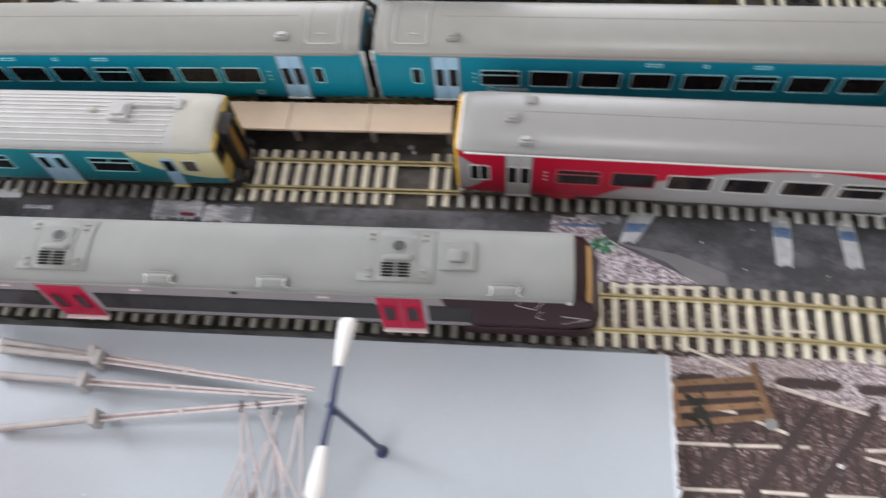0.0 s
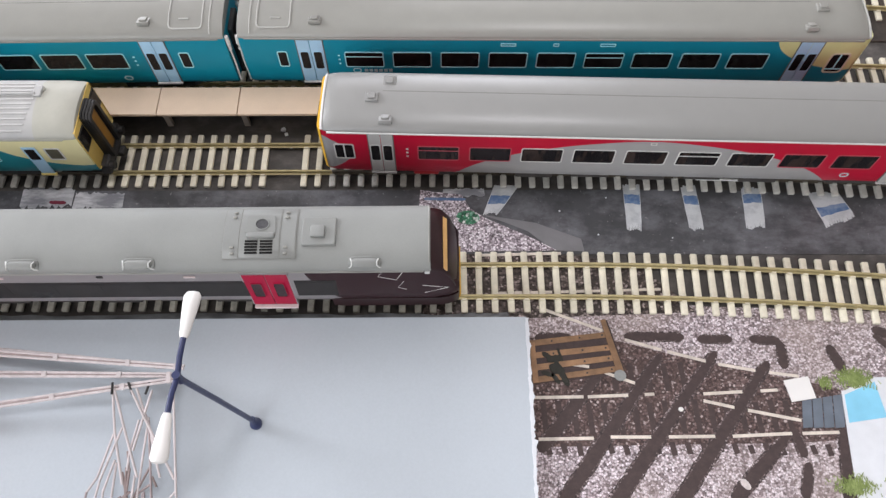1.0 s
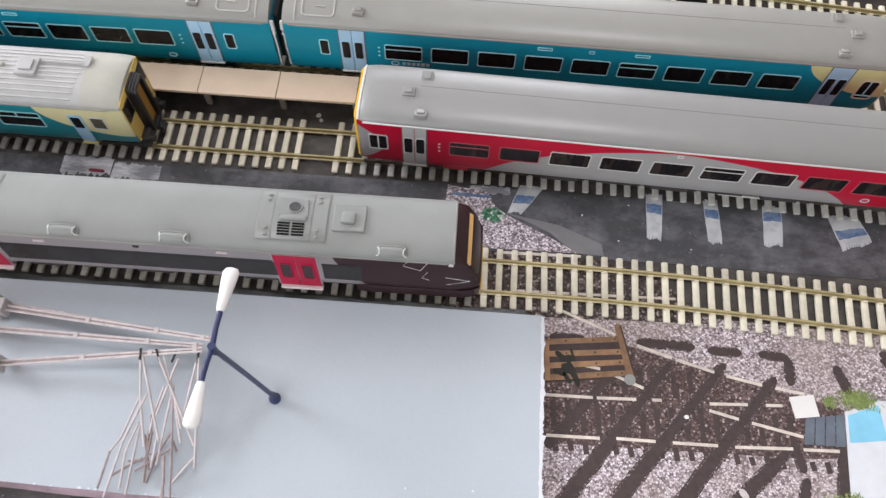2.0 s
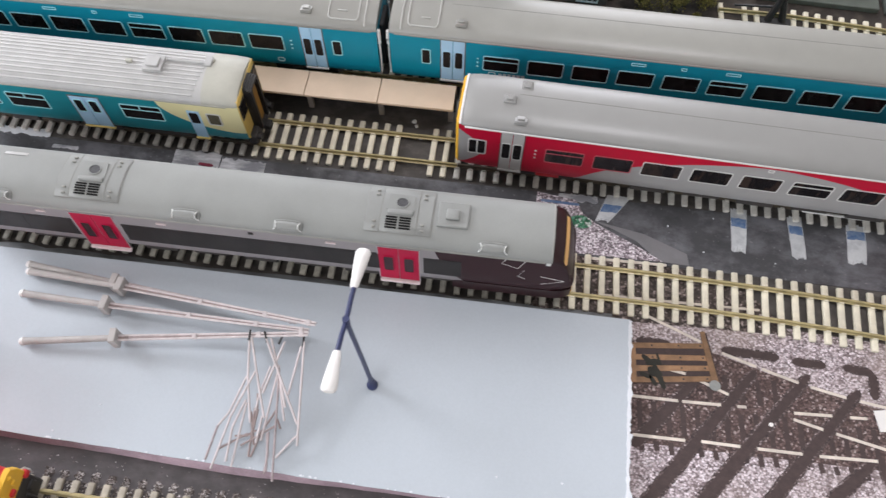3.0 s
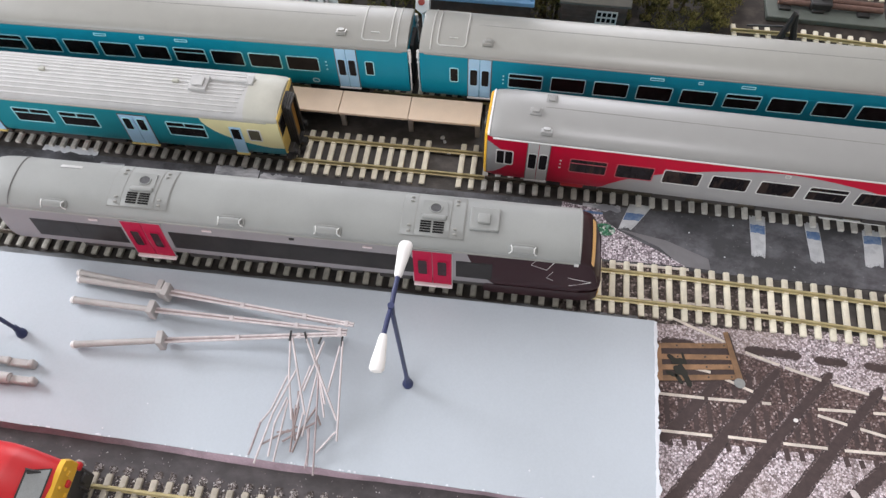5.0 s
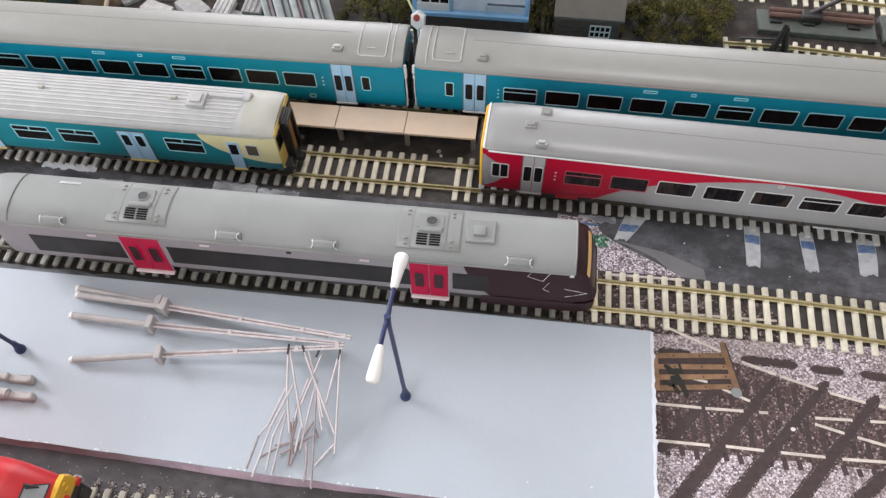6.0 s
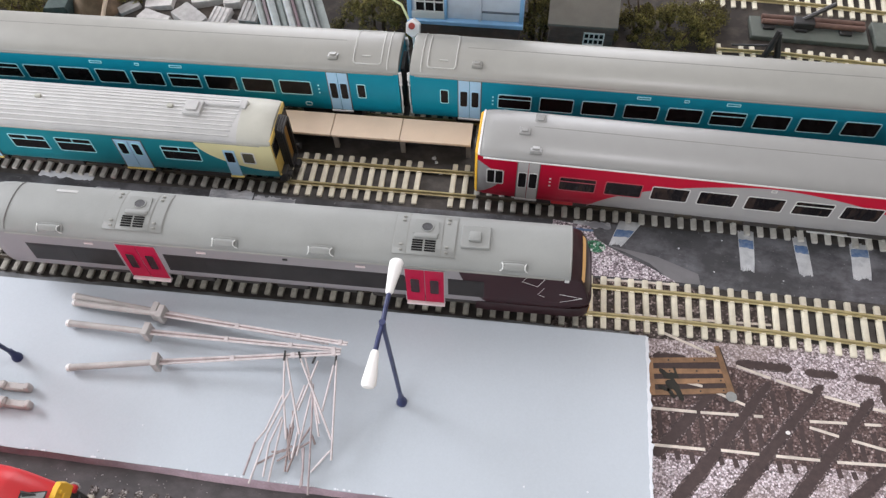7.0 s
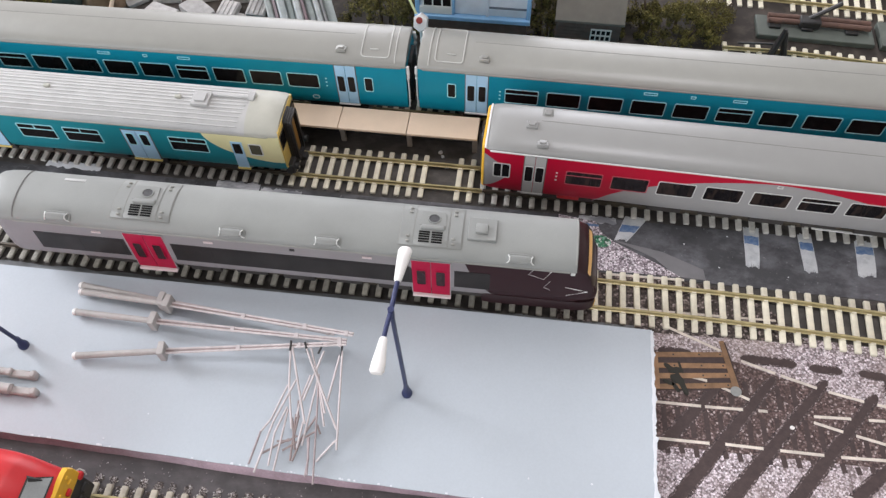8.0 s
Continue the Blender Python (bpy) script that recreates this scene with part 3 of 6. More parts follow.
        bm = B(); slab(bm, [(63 + 2.8 * math.cos(a), -53 + 2.7 * math.sin(a)) for a in (i * math.pi / 10 for i in range(20))], 0.9, 1.2)
    part("grey_ball", bm, M_conc2, t, "round pale grey blob")
    bm = B(); slab(bm, [(139.2, -55.6), (151.0, -53.6), (152.6, -64.0), (141.0, -65.8)], 0.5, 0.9)
    part("white_box", bm, M_white, t, "plain white square")
    for i in range(4):
        bm = B(); slab(bm, [(145.8 + i * 4.9, -65.3 + 0.8 * i), (150.2 + i * 4.9, -64.6 + 0.8 * i), (148.0 + i * 4.9, -77.5), (143.6 + i * 4.9, -77.8)], 0.5, 0.8)
        part("grey_board", bm, M_greyb, t, "dark blue-grey plank")
    bm = B(); slab(bm, [(164.9, -60.9), (182, -54.1), (230, -54), (230, -112), (160.5, -110)], 0.55, 0.8)
    part("hut_roof_print", bm, M_ragged, t, "pale white printed hut roof")
    bm = B(); slab(bm, [(166, -62.5), (181.5, -56.3), (183, -73), (165, -75.5)], 0.8, 0.9)
    part("hut_panel_print", bm, M_skyblue, t, "bright sky blue printed panel")
    bm = B()
    for cx, cy, n in ((172, -55.5, 150), (161, -104, 130), (158, -57.5, 30)):
        for _ in range(n * 3):
            x, y = cx + rnd.gauss(0, 4.0 if n > 50 else 1.6), cy + rnd.gauss(0, 2.0 if n > 50 else 1.4)
            a = rnd.uniform(0.9, 2.3)
            ln = rnd.uniform(0.9, 2.4)
            strip(bm, (x, y), (x + ln * math.cos(a), y + ln * math.sin(a)), 0.4, 0.9, 1.0 + rnd.uniform(0, 0.2), 0.15)
    part("grass_print", bm, M_leafy, t, "bright green grass tufts", kind="stuff")


M_greyb = paint("board_blue_grey", (0.16, 0.19, 0.235), 0.7, grime=0.25, gscale=150)
M_skyblue = paint("sky_blue", (0.26, 0.64, 0.86), 0.6, grime=0.12)
printed_sheet()

# gravel print and grey card by the nose of the silver train
gp = thing("gravel_patch", "white and pink printed gravel with a green spot on the road", "gravel patch")
bm = B(); slab(bm, [(-32, 49), (-10, 46), (-6, 38), (1, 32.5), (13, 26.5), (26, 20), (38, 13), (-34, 12)], 0.5, 0.75)
part("gravel_print", bm, M_gravelw, gp)
bm = B(); slab(bm, blotch((-13, 33), (-1, 31.5), 8, random.Random(3)), 0.75, 0.85)
part("green_spot", bm, speckle("green_felt", [(0.0, (0.02, 0.09, 0.05)), (0.5, (0.06, 0.25, 0.13)), (0.75, (0.2, 0.42, 0.3)), (1.0, (0.75, 0.78, 0.74))], 700), gp, "green paint spot")
bm = B(); slab(bm, blotch((-30, 43.6), (-8, 43.2), 1.8, random.Random(9), 12), 0.75, 0.82)
part("blue_line", bm, M_tapeblue, gp, "faint blue line")
bm = B(); slab(bm, [(0, 34), (28, 29), (51, 19.5), (52, 12.5), (36, 13), (24, 24), (12, 29.5)], 0.45, 0.7)
part("grey_card", bm, paint("grey_card", (0.225, 0.22, 0.23), 0.7, grime=0.2), gp, "plain mid grey card offcut")


def marking(points, blue):
    """Brushed stripe: bristle strokes side by side that run out at different lengths."""
    t = thing("road_marking", "white brushed paint stripe with a blue line across the road", "road marking", group="road markings")
    rnd = random.Random(int(points[0][0] * 10))
    p0, p1, p2, p3 = (Vector(p) for p in points)
    n = 12
    at_uv = lambda u, v: (p0 + (p1 - p0) * u) * (1 - v) + (p3 + (p2 - p3) * u) * v
    bm = B()
    for i in range(n):
        a, b = i / n - 0.012, (i + 1) / n + 0.012
        v0 = rnd.uniform(-0.02, 0.03)
        v1 = 0.94 + 0.03 * math.sin(i * 0.55 + points[0][0]) + rnd.uniform(-0.014, 0.014)
        wob = [rnd.uniform(-0.015, 0.015) for _ in range(6)]
        lf = [tuple(at_uv(a + wob[k], v0 + (v1 - v0) * k / 5)) for k in range(6)]
        rt = [tuple(at_uv(b + wob[k] * 0.6 - (0.05 if k == 5 else 0), v0 + (v1 - v0) * k / 5)) for k in range(6)]
        slab(bm, lf + rt[::-1], 0.4, 0.58 + 0.006 * i)
    part("stripe", bm, M_tape, t)
    f0, f1 = blue
    c = lambda u, v: tuple(at_uv(u, v + rnd.uniform(-0.015, 0.015)))
    us = [0.02 + 0.96 * i / 6 for i in range(7)]
    bm = B(); slab(bm, [c(u, f0) for u in us] + [c(u, f1) for u in us[::-1]], 0.6, 0.7)
    part("blue_line", bm, M_tapeblue, t, "thin blue line")


marking([(75.8, 52), (84.7, 52), (82.5, 22), (75.2, 24)], (0.2, 0.4))
marking([(106.6, 51), (114.2, 51), (115.2, 22.5), (107.6, 24)], (0.22, 0.4))
marking([(138.6, 50), (148.6, 50), (147, 24), (137, 24)], (0.16, 0.36))
marking([(173, 47), (189, 47), (195.5, 31.5), (179, 24)], (0.42, 0.66))
marking([(7.6, 52), (20.5, 52), (8.2, 33.5), (0.8, 33.5)], (0.35, 0.62))
def ragged(x0, x1, y0, y1, rnd, n=22, j=0.16):
    """A smear's outline: a long patch with torn, uneven edges."""
    w = y1 - y0
    top = [(x0 + (x1 - x0) * i / n + rnd.uniform(-0.4, 0.4), y1 - w * rnd.uniform(0, j)) for i in range(n + 1)]
    low = [(x0 + (x1 - x0) * i / n + rnd.uniform(-0.4, 0.4), y0 + w * rnd.uniform(0, j * 1.8)) for i in range(n + 1)]
    return top + low[::-1]


for k, (x0, x1, y0, y1) in enumerate(((-356, -320, 48.6, 54.6), (-243, -216, 37, 52), (-215, -189, 36.5, 49), (-316, -300, 42, 45), (-20, 2, 44.5, 50.5))):
    r = random.Random(k + 20)
    bm = B(); slab(bm, ragged(x0, x1, y0, y1, r), 0.4, 0.55)
    solo("filler_smear", bm, M_ragged if k == 0 else M_smear, "pale dried filler smeared on the road", "smear", group="filler smears")
bm = B(); slab(bm, blotch((-4.6, -0.4), (4.2, 0.5), 2.0, random.Random(12), 14), 0, 0.35)
solo("paint_chip", bm, paint("chip_maroon", (0.2, 0.02, 0.045), 0.6), "small maroon paint chip on the filler", "chip", at(-223, 42, 0.55, -8))


# ---- tracks ----
def track(name, label, yc, x0, x1, sleeper_mat, near, skip=(), pitch=7.6, half=16.6, train_shade=(), ref=0.0, pitch_left=7.5):
    """Two rails and a row of sleepers along y = yc(x); near is the stretch whose sleepers are parts."""
    t = thing(name, label, "railway track", group="tracks")
    bm = B(); box(bm, -1.68, 1.68, -half, half, 0, 2.3, 0.65, 2)
    for s in (-1, 1):
        for d in (-1.35, 1.35):
            box(bm, -1.1, 1.1, s * 8.7 + d - 0.45, s * 8.7 + d + 0.45, 2.3, 3.0)
    me = finish("sleeper", bm, sleeper_mat)
    dull = me.copy()
    if train_shade:
        dull.materials[0] = train_shade[0]
    rnd = random.Random(int(x1))
    far = B()
    xs, k = [], 0
    while ref + k * pitch < x1:
        xs.append(ref + k * pitch)
        k += 1
    k = 1
    while ref - k * pitch_left > x0:
        xs.append(ref - k * pitch_left)
        k += 1
    for x in sorted(x for x in xs if x > x0 + 1):
        if not any(a < x < b for a, b in skip):
            slope = math.degrees(math.atan((yc(x + 5) - yc(x - 5)) / 10))
            if near[0] < x < near[1]:
                part("sleeper", dull if train_shade and any(a < x < b for a, b in train_shade[1:]) else me, sleeper_mat, t, m=at(x, yc(x), 0.4, slope + rnd.uniform(-0.6, 0.6)))
            else:
                box(far, x - 1.75, x + 1.75, yc(x) - half, yc(x) + half, 0.4, 2.7)
    if far.verts:
        part("sleeper_row", far, sleeper_mat, t, kind="stuff")
    else:
        far.free()
    prof = [(-1.2, 0), (1.2, 0), (1.2, 0.35), (0.3, 0.6), (0.3, 1.7), (0.5, 1.95), (0.5, 2.6), (-0.5, 2.6), (-0.5, 1.95), (-0.3, 1.7), (-0.3, 0.6), (-1.2, 0.35)]
    cuts = sorted({x0, x1, *(c for ab in train_shade[1:] for c in ab if x0 < c < x1)})
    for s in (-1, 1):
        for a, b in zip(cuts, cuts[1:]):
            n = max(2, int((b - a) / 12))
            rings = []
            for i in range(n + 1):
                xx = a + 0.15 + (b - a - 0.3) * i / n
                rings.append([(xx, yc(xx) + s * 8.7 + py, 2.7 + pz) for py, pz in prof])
            # Rails under a train take the darker copy, its shade put into colour.
            in_shade = any(p - 0.1 <= a and b <= q + 0.1 for p, q in train_shade[1:])
            part("rail", loft(B(), rings), M_raildark if in_shade else M_rail, t, "dull rail darkened for the shade under a train" if in_shade else "brass-coloured rail")
    return t


Y1 = lambda x: -5.0 - (0.00022 * (x - 20) ** 2 if x > 20 else 0.0) + min(1.3, 0.012 * max(0.0, -20 - x))
Y2 = lambda x: 67.3 - (0.00011 * (x + 60) ** 2 if x > -60 else 0.0) + 0.014 * max(0.0, -240 - x)
Y3 = lambda x: 126.7 - 0.00005 * (x + 120) ** 2
Y0 = lambda x: -153.6
track("railway_track", "brass rails on cream sleepers, grey with grime and painted shade under the train", Y1, -470, 330, M_sleeper, (-480, 340), train_shade=(M_sleeperdark, (-470, -13)), ref=-2.2, pitch=7.72, pitch_left=7.5)
track("railway_track", "brass rails on cream sleepers with a gap in the sleepers", Y2, -470, 330, M_sleeper, (-480, 340), skip=((-113, -97),), train_shade=(M_sleepergrey, (-470, -197), (-79, 330)), ref=-94.2, pitch=7.62, pitch_left=7.33)
track("railway_track", "rails on cream sleepers beneath the long teal train", Y3, -470, 330, M_sleeper, (-480, 340))
track("railway_track", "rails on cream sleepers set in dark ash ballast", Y0, -470, 10, M_sleeperbeige, (-480, 20), half=15.5)
track("railway_track", "rails on cream sleepers across brown soil", lambda x: 193.4 - 0.085 * max(0.0, x - 118), 74, 330, M_sleeper, (60, 340), skip=((79, 89), (103, 120)), ref=76.5)
track("railway_track", "rails on cream sleepers across brown soil", lambda x: 266.7 - 0.0004 * (x - 60) ** 2, 60, 330, M_sleeper, (50, 340), skip=((110, 124),), ref=75.8)


# ---- rolling stock ----
def roof_arc(w, zc, zt, n=18, e=0.62, pw=0.75):
    out = []
    for i in range(n + 1):
        a = math.pi * i / n
        c, s = math.cos(a), math.sin(a)
        out.append((-w * math.copysign(abs(c) ** e, c), zc + (zt - zc) * abs(s) ** pw))
    return out


def window_part(parent, x0, x1, z0, z1, yw, frame_mat, r=1.0, bar=None, post=False, fw=0.65, label="", glass=None):
    """A framed pane on the near side wall at y = yw."""
    bm = B(); rim(bm, rrect(x0 - fw, x1 + fw, z0 - fw, z1 + fw, r + fw * 0.5), rrect(x0, x1, z0, z1, r), yw - 0.35, yw + 0.2)
    if bar:
        zb = z1 - bar * (z1 - z0)
        box(bm, x0, x1, yw - 0.3, yw + 0.1, zb - 0.3, zb + 0.3)
        if post:
            xm = x0 + (x1 - x0) * 0.48
            box(bm, xm - 0.3, xm + 0.3, yw - 0.3, yw + 0.1, zb, z1)
    w = part("window", bm, frame_mat, parent, label)
    bm = B(); plate(bm, rrect(x0 - 0.1, x1 + 0.1, z0 - 0.1, z1 + 0.1, r), yw - 0.12, yw + 0.2)
    part("pane", bm, glass or M_pane, w, "dark glazing")
    return w


def door_part(parent, x0, x1, z0, z1, yw, mat, win, frame_mat=None, label="", sill=None, rim_mat=None, glass=None):
    """A sliding door of two leaves, each with a tall window."""
    mid = (x0 + x1) / 2
    d = part("door", rim(B(), [(x0 - 0.5, z0), (x1 + 0.5, z0), (x1 + 0.5, z1 + 0.5), (x0 - 0.5, z1 + 0.5)],
                         [(x0, z0 + 0.2), (x1, z0 + 0.2), (x1, z1), (x0, z1)], yw - 0.3, yw + 0.2), M_seam if frame_mat is None else frame_mat, parent, label)
    for a, b in ((x0, mid - 0.15), (mid + 0.15, x1)):
        bm = B(); box(bm, a, b, yw - 0.45, yw + 0.1, z0 + 0.2, z1, 0.15)
        part("leaf", bm, mat, d)
        m0 = (a + b) / 2
        bm = B(); rim(bm, rrect(m0 - win[0] - 0.4, m0 + win[0] + 0.4, win[1] - 0.4, win[2] + 0.4, min(1.3, win[0] * 0.6)), rrect(m0 - win[0], m0 + win[0], win[1], win[2], min(1.0, win[0] * 0.5)), yw - 0.75, yw - 0.4)
        part("window_rim", bm, rim_mat or mat, d)
        bm = B(); plate(bm, rrect(m0 - win[0], m0 + win[0], win[1], win[2], min(1.0, win[0] * 0.5)), yw - 0.6, yw - 0.4)
        part("door_window", bm, glass or M_pane, d, "dark glazing")
    if sill:
        bm = B(); box(bm, x0 - 0.5, x1 + 0.5, yw - 1.0, yw + 0.5, z0 - 1.3, z0, 0.2)
        part("sill", bm, sill, d)
    return d


def running_gear(parent, length, z_body, inset=46):
    bm = B()
    box(bm, 30, length - 30, -11, 11, 9.5, z_body + 1, 0.6)
    for k in range(5):
        a = length * (0.3 + 0.09 * k)
        box(bm, a, a + length * 0.06, -14, 14, 9.0 + (k % 2) * 1.2, z_body + 1, 0.5)
    part("underframe", bm, M_under, parent, "dark equipment boxes")
    for cx in (inset, length - inset):
        bm = B()
        box(bm, cx - 19, cx + 19, -13.2, -11.6, 8.6, 12.5, 0.5)
        box(bm, cx - 19, cx + 19, 11.6, 13.2, 8.6, 12.5, 0.5)
        box(bm, cx - 4, cx + 4, -12, 12, 9.5, z_body, 0.4)
        bg = part("bogie", bm, M_under, parent, "dark bogie frame")
        for wx in (cx - 16.5, cx + 16.5):
            bm = B()
            for sy in (-1, 1):
                loft(bm, [[(wx + 6.2 * math.cos(a), sy * yy, 11.4 + 6.2 * math.sin(a)) for a in (2 * math.pi * j / 20 for j in range(20))] for yy in (7.6, 9.9)])
            tube(bm, [(wx, -9, 11.4), (wx, 9, 11.4)], 0.9)
            part("wheelset", bm, M_wheel, bg)


def vent_box(parent, x, y, z, mat, sx=3.6, sy=3.0, h=2.3, tilt=0.0, cap=True):
    bm = B()
    box(bm, -sx, sx, -sy, sy, -1.0, h * 0.55, 0.3)
    if cap:
        box(bm, -sx * 0.62, sx * 0.62, -sy * 0.62, sy * 0.62, h * 0.55, h, 0.3)
    return part("roof_vent", bm, mat, parent, m=at(x, y, z, 0, tilt))


def arch_z(w, zc, zt, y, e=0.62, pw=0.75):
    c = min(1.0, abs(y) / w) ** (1 / e)
    return zc + (zt - zc) * math.sqrt(max(0.0, 1 - c * c)) ** pw


def arch_rib(bm, x, w, zc, zt, y0, y1, r=0.35, e=0.62, pw=0.75):
    pts = [(x, y0 + (y1 - y0) * i / 10, arch_z(w, zc, zt, y0 + (y1 - y0) * i / 10, e, pw) + 0.1) for i in range(11)]
    tube(bm, pts, r, 6)


def shell(rings_x, w, zb, zc, tuck=1.6):
    """Rings of the bodyside from the sill up to the cantrail."""
    rings = []
    for x, k, zk in rings_x:
        h = w * k
        pr = [(-h + tuck, zb), (-h + 0.3, zb + 3), (-h, zb + 8), (-h, zc - 5), (-h + 0.5, zc * zk)]
        rings.append([(x, y, z) for y, z in pr] + [(x, -y, z) for y, z in pr[::-1]])
    return rings


def coach158(label, m, body_mat, roof_mat, door_mat, frame_mat, mirror, front_mat, red_side=False, pitch=25.5, start=52.9, wide=19.5, bars=(0, 5), door=(28.5, 43.0), small=(18.4, 22.8)):
    L, w, zb, zc, zt = 322.0, 17.6, 16.0, 50.9, 57.2
    ra8 = lambda: roof_arc(w + 0.2, zc - 0.3, zt, 26, 0.92, 1.0)
    az8 = lambda y: arch_z(w + 0.2, zc - 0.3, zt, y, 0.92, 1.0)
    t = thing("railcar", label, "model train", m, group="trains")
    X = (lambda x: L - x) if mirror else (lambda x: x)
    mark_mat = M_mark
    st = [(0.0, 0.985, 1.0), (2.0, 1.0, 1.0), (L - 14, 1.0, 1.0), (L - 5, 0.985, 1.0), (L - 0.8, 0.93, 1.0), (L, 0.88, 1.0)]
    rows = shell([(X(x), k, zk) for x, k, zk in st], w, zb, zc)
    part("body", loft(B(), rows if not mirror else rows[::-1]), body_mat, t)
    rr = []
    for x, k, dz in ((0.0, 0.985, 0.4), (2.0, 1.0, 0.0), (L - 18, 1.0, 0.0), (L - 8, 0.99, 0.5), (L - 3.0, 0.96, 1.8), (L - 0.6, 0.9, 4.0)):
        rr.append([(X(x), y * k, z - (dz * (z - zc) / (zt - zc))) for y, z in ra8()])
    part("roof", loft(B(), rr), roof_mat, t)
    # rain gutter and long seam
    bm = B(); box(bm, X(3) if not mirror else X(L - 4), X(L - 4) if not mirror else X(3), -w - 0.55, -w + 0.3, zc - 0.9, zc + 0.1, 0.15)
    part("gutter", bm, M_framegrey if red_side else roof_mat, t, "pale gutter line")
    bm = B(); tube(bm, [(X(33), 2.4, az8(2.4) - 0.12), (X(L - 30), 2.4, az8(2.4) - 0.12)], 0.28, 6)
    part("roof_seam", bm, M_roofline, t)
    bm = B(); tube(bm, [(X(L - 1.4), y * 0.93, z - 2.6 * (z - zc) / (zt - zc)) for y, z in ra8()][1:-1], 0.6, 6)
    part("brow", bm, M_white if red_side else M_ribpale, t, "pale rounded rim over the cab")
    # ribs and hatch at the gangway end
    bm = B()
    arch_rib(bm, X(6.5), w + 0.2, zc - 0.3, zt, -16.6, 16.6, 0.42, 0.92, 1.0)
    ring = rrect(10.2, 27.0, -14.2, 14.2, 2.0, 4)
    ring = [(x0 + (x1 - x0) * k / 6, y0 + (y1 - y0) * k / 6) for (x0, y0), (x1, y1) in zip(ring, ring[1:] + ring[:1]) for k in range(6)]
    tube(bm, [(X(x), y, az8(y) + 0.1) for x, y in ring + ring[:1]], 0.45, 6)
    box(bm, min(X(17), X(22)), max(X(17), X(22)), -9.6, -9.0, az8(9) - 0.2, az8(9) + 0.5)
    part("roof_hatch", bm, M_ribpale, t, "pale raised ribs round a hatch")
    for x, y in ((39.5, -10.4), (297, -1.8), (290, -13.0), (289, 8.6)):
        vent_box(t, X(x), y, az8(y), roof_mat, 3.1, 2.7, 1.9, tilt=-y * -1.6)
    # windows
    pairs = lambda a, b: (min(X(a), X(b)), max(X(a), X(b)))
    for i in range(9):
        a, b = pairs(start + pitch * i, start + pitch * i + wide)
        red_frame = red_side and i in (0, 1, 7, 8)
        window_part(t, a, b, 29.8, 40.4, -w, M_framer if red_frame else frame_mat, 0.9, fw=0.5, bar=0.3 if i in bars else None, glass=M_seats if red_side else None)
    a, b = pairs(*small)
    window_part(t, a, b, 30, 40.6, -w, frame_mat, 0.8, fw=0.5)
    a, b = pairs(306.8, 315.4)
    z0 = 29.6 if red_side else 27.4
    cw = window_part(t, a, b, z0, 40.6, -w + 0.05, frame_mat if red_side else M_framecream, 0.9 if red_side else 1.6, fw=0.65 if red_side else 0.9, label="small cab side window")
    bm = B(); box(bm, (a + b) / 2 - 0.35, (a + b) / 2 + 0.35, -w - 0.35, -w + 0.2, 29.6, 40.6)
    if not red_side:
        box(bm, a, b, -w - 0.35, -w + 0.2, 29.2, 29.9)
    part("glazing_bar", bm, frame_mat, cw)
    for a, b in (door, (286.9, 298.6)):
        a, b = pairs(a, b)
        door_part(t, a, b, 18.2, 49.6, -w, door_mat, (2.1, 28.5, 41.3), sill=M_doorgrey if red_side else M_white, rim_mat=M_framegrey if red_side else door_mat)
    # small marker plates above the windows
    for x in (161,) if red_side else (134, 161, 185):
        a, b = pairs(x, x + (8 if x != 161 else 3))
        bm = B(); rim(bm, rrect(a, b, 45.6, 47.6, 0.4), rrect(a + 0.45, b - 0.45, 46.0, 47.2, 0.2), -w - 0.3, -w + 0.2)
        part("marker_plate", bm, frame_mat, t)
    a, b = pairs(*((279.5, 281.0) if red_side else (49.4, 50.8)))
    bm = B()
    for z in (31.5, 34.6, 37.6):
        box(bm, a + 0.2, b - 0.2, -w - 0.25, -w + 0.2, z, z + 0.9)
    part("door_button", bm, frame_mat, t)
    # plain ring and bar where the lettering stands
    a, b = pairs(60.0, 64.5) if red_side else pairs(56.3, 60.9)
    z = 23.6 if red_side else 21.6 if mirror else 26.5
    bm = B(); rim(bm, rrect(a, b, z - 1.8, z + 1.8, 1.6), rrect(a + 0.7, b - 0.7, z - 1.1, z + 1.1, 0.9), -w - 0.12, -w + 0.2)
    part("emblem_ring", bm, mark_mat, t)
    if not red_side:
        for k in range(0 if mirror else 6):
            a, b = pairs(62.5 + 2.6 * k, 64.4 + 2.6 * k)
            bm = B(); box(bm, a, b, -w - 0.12, -w + 0.2, z - 1.0, z + 1.1)
            part("lettering_bar", bm, mark_mat, t)
    # cab front
    fr = part("cab_front", loft(B(), shell([(X(L - 0.7), 0.945, 1.0), (X(L - 0.3), 0.925, 1.0), (X(L + 0.6), 0.88, 1.0), (X(L + 0.9), 0.8, 1.0)], w, zb - 0.3, zc + 0.2)), front_mat, t, "yellow cab end" if red_side else "pale cream cab end")
    for y0, y1 in ((-13, -5.5), (5.5, 13)):
        bm = B(); box(bm, min(X(L + 0.4), X(L + 1.2)), max(X(L + 0.4), X(L + 1.2)), y0, y1, 33, 44, 0.2)
        part("windscreen", bm, M_pane, fr, "dark windscreen")
    bm = B(); box(bm, min(X(L - 1), X(L + 2.5)), max(X(L - 1), X(L + 2.5)), -5, 5, 14, 46, 0.7)
    part("gangway", bm, M_black, t, "black corridor connection")
    bm = B(); box(bm, min(X(-2.6), X(1)), max(X(-2.6), X(1)), -8, 8, 14, 47, 0.7)
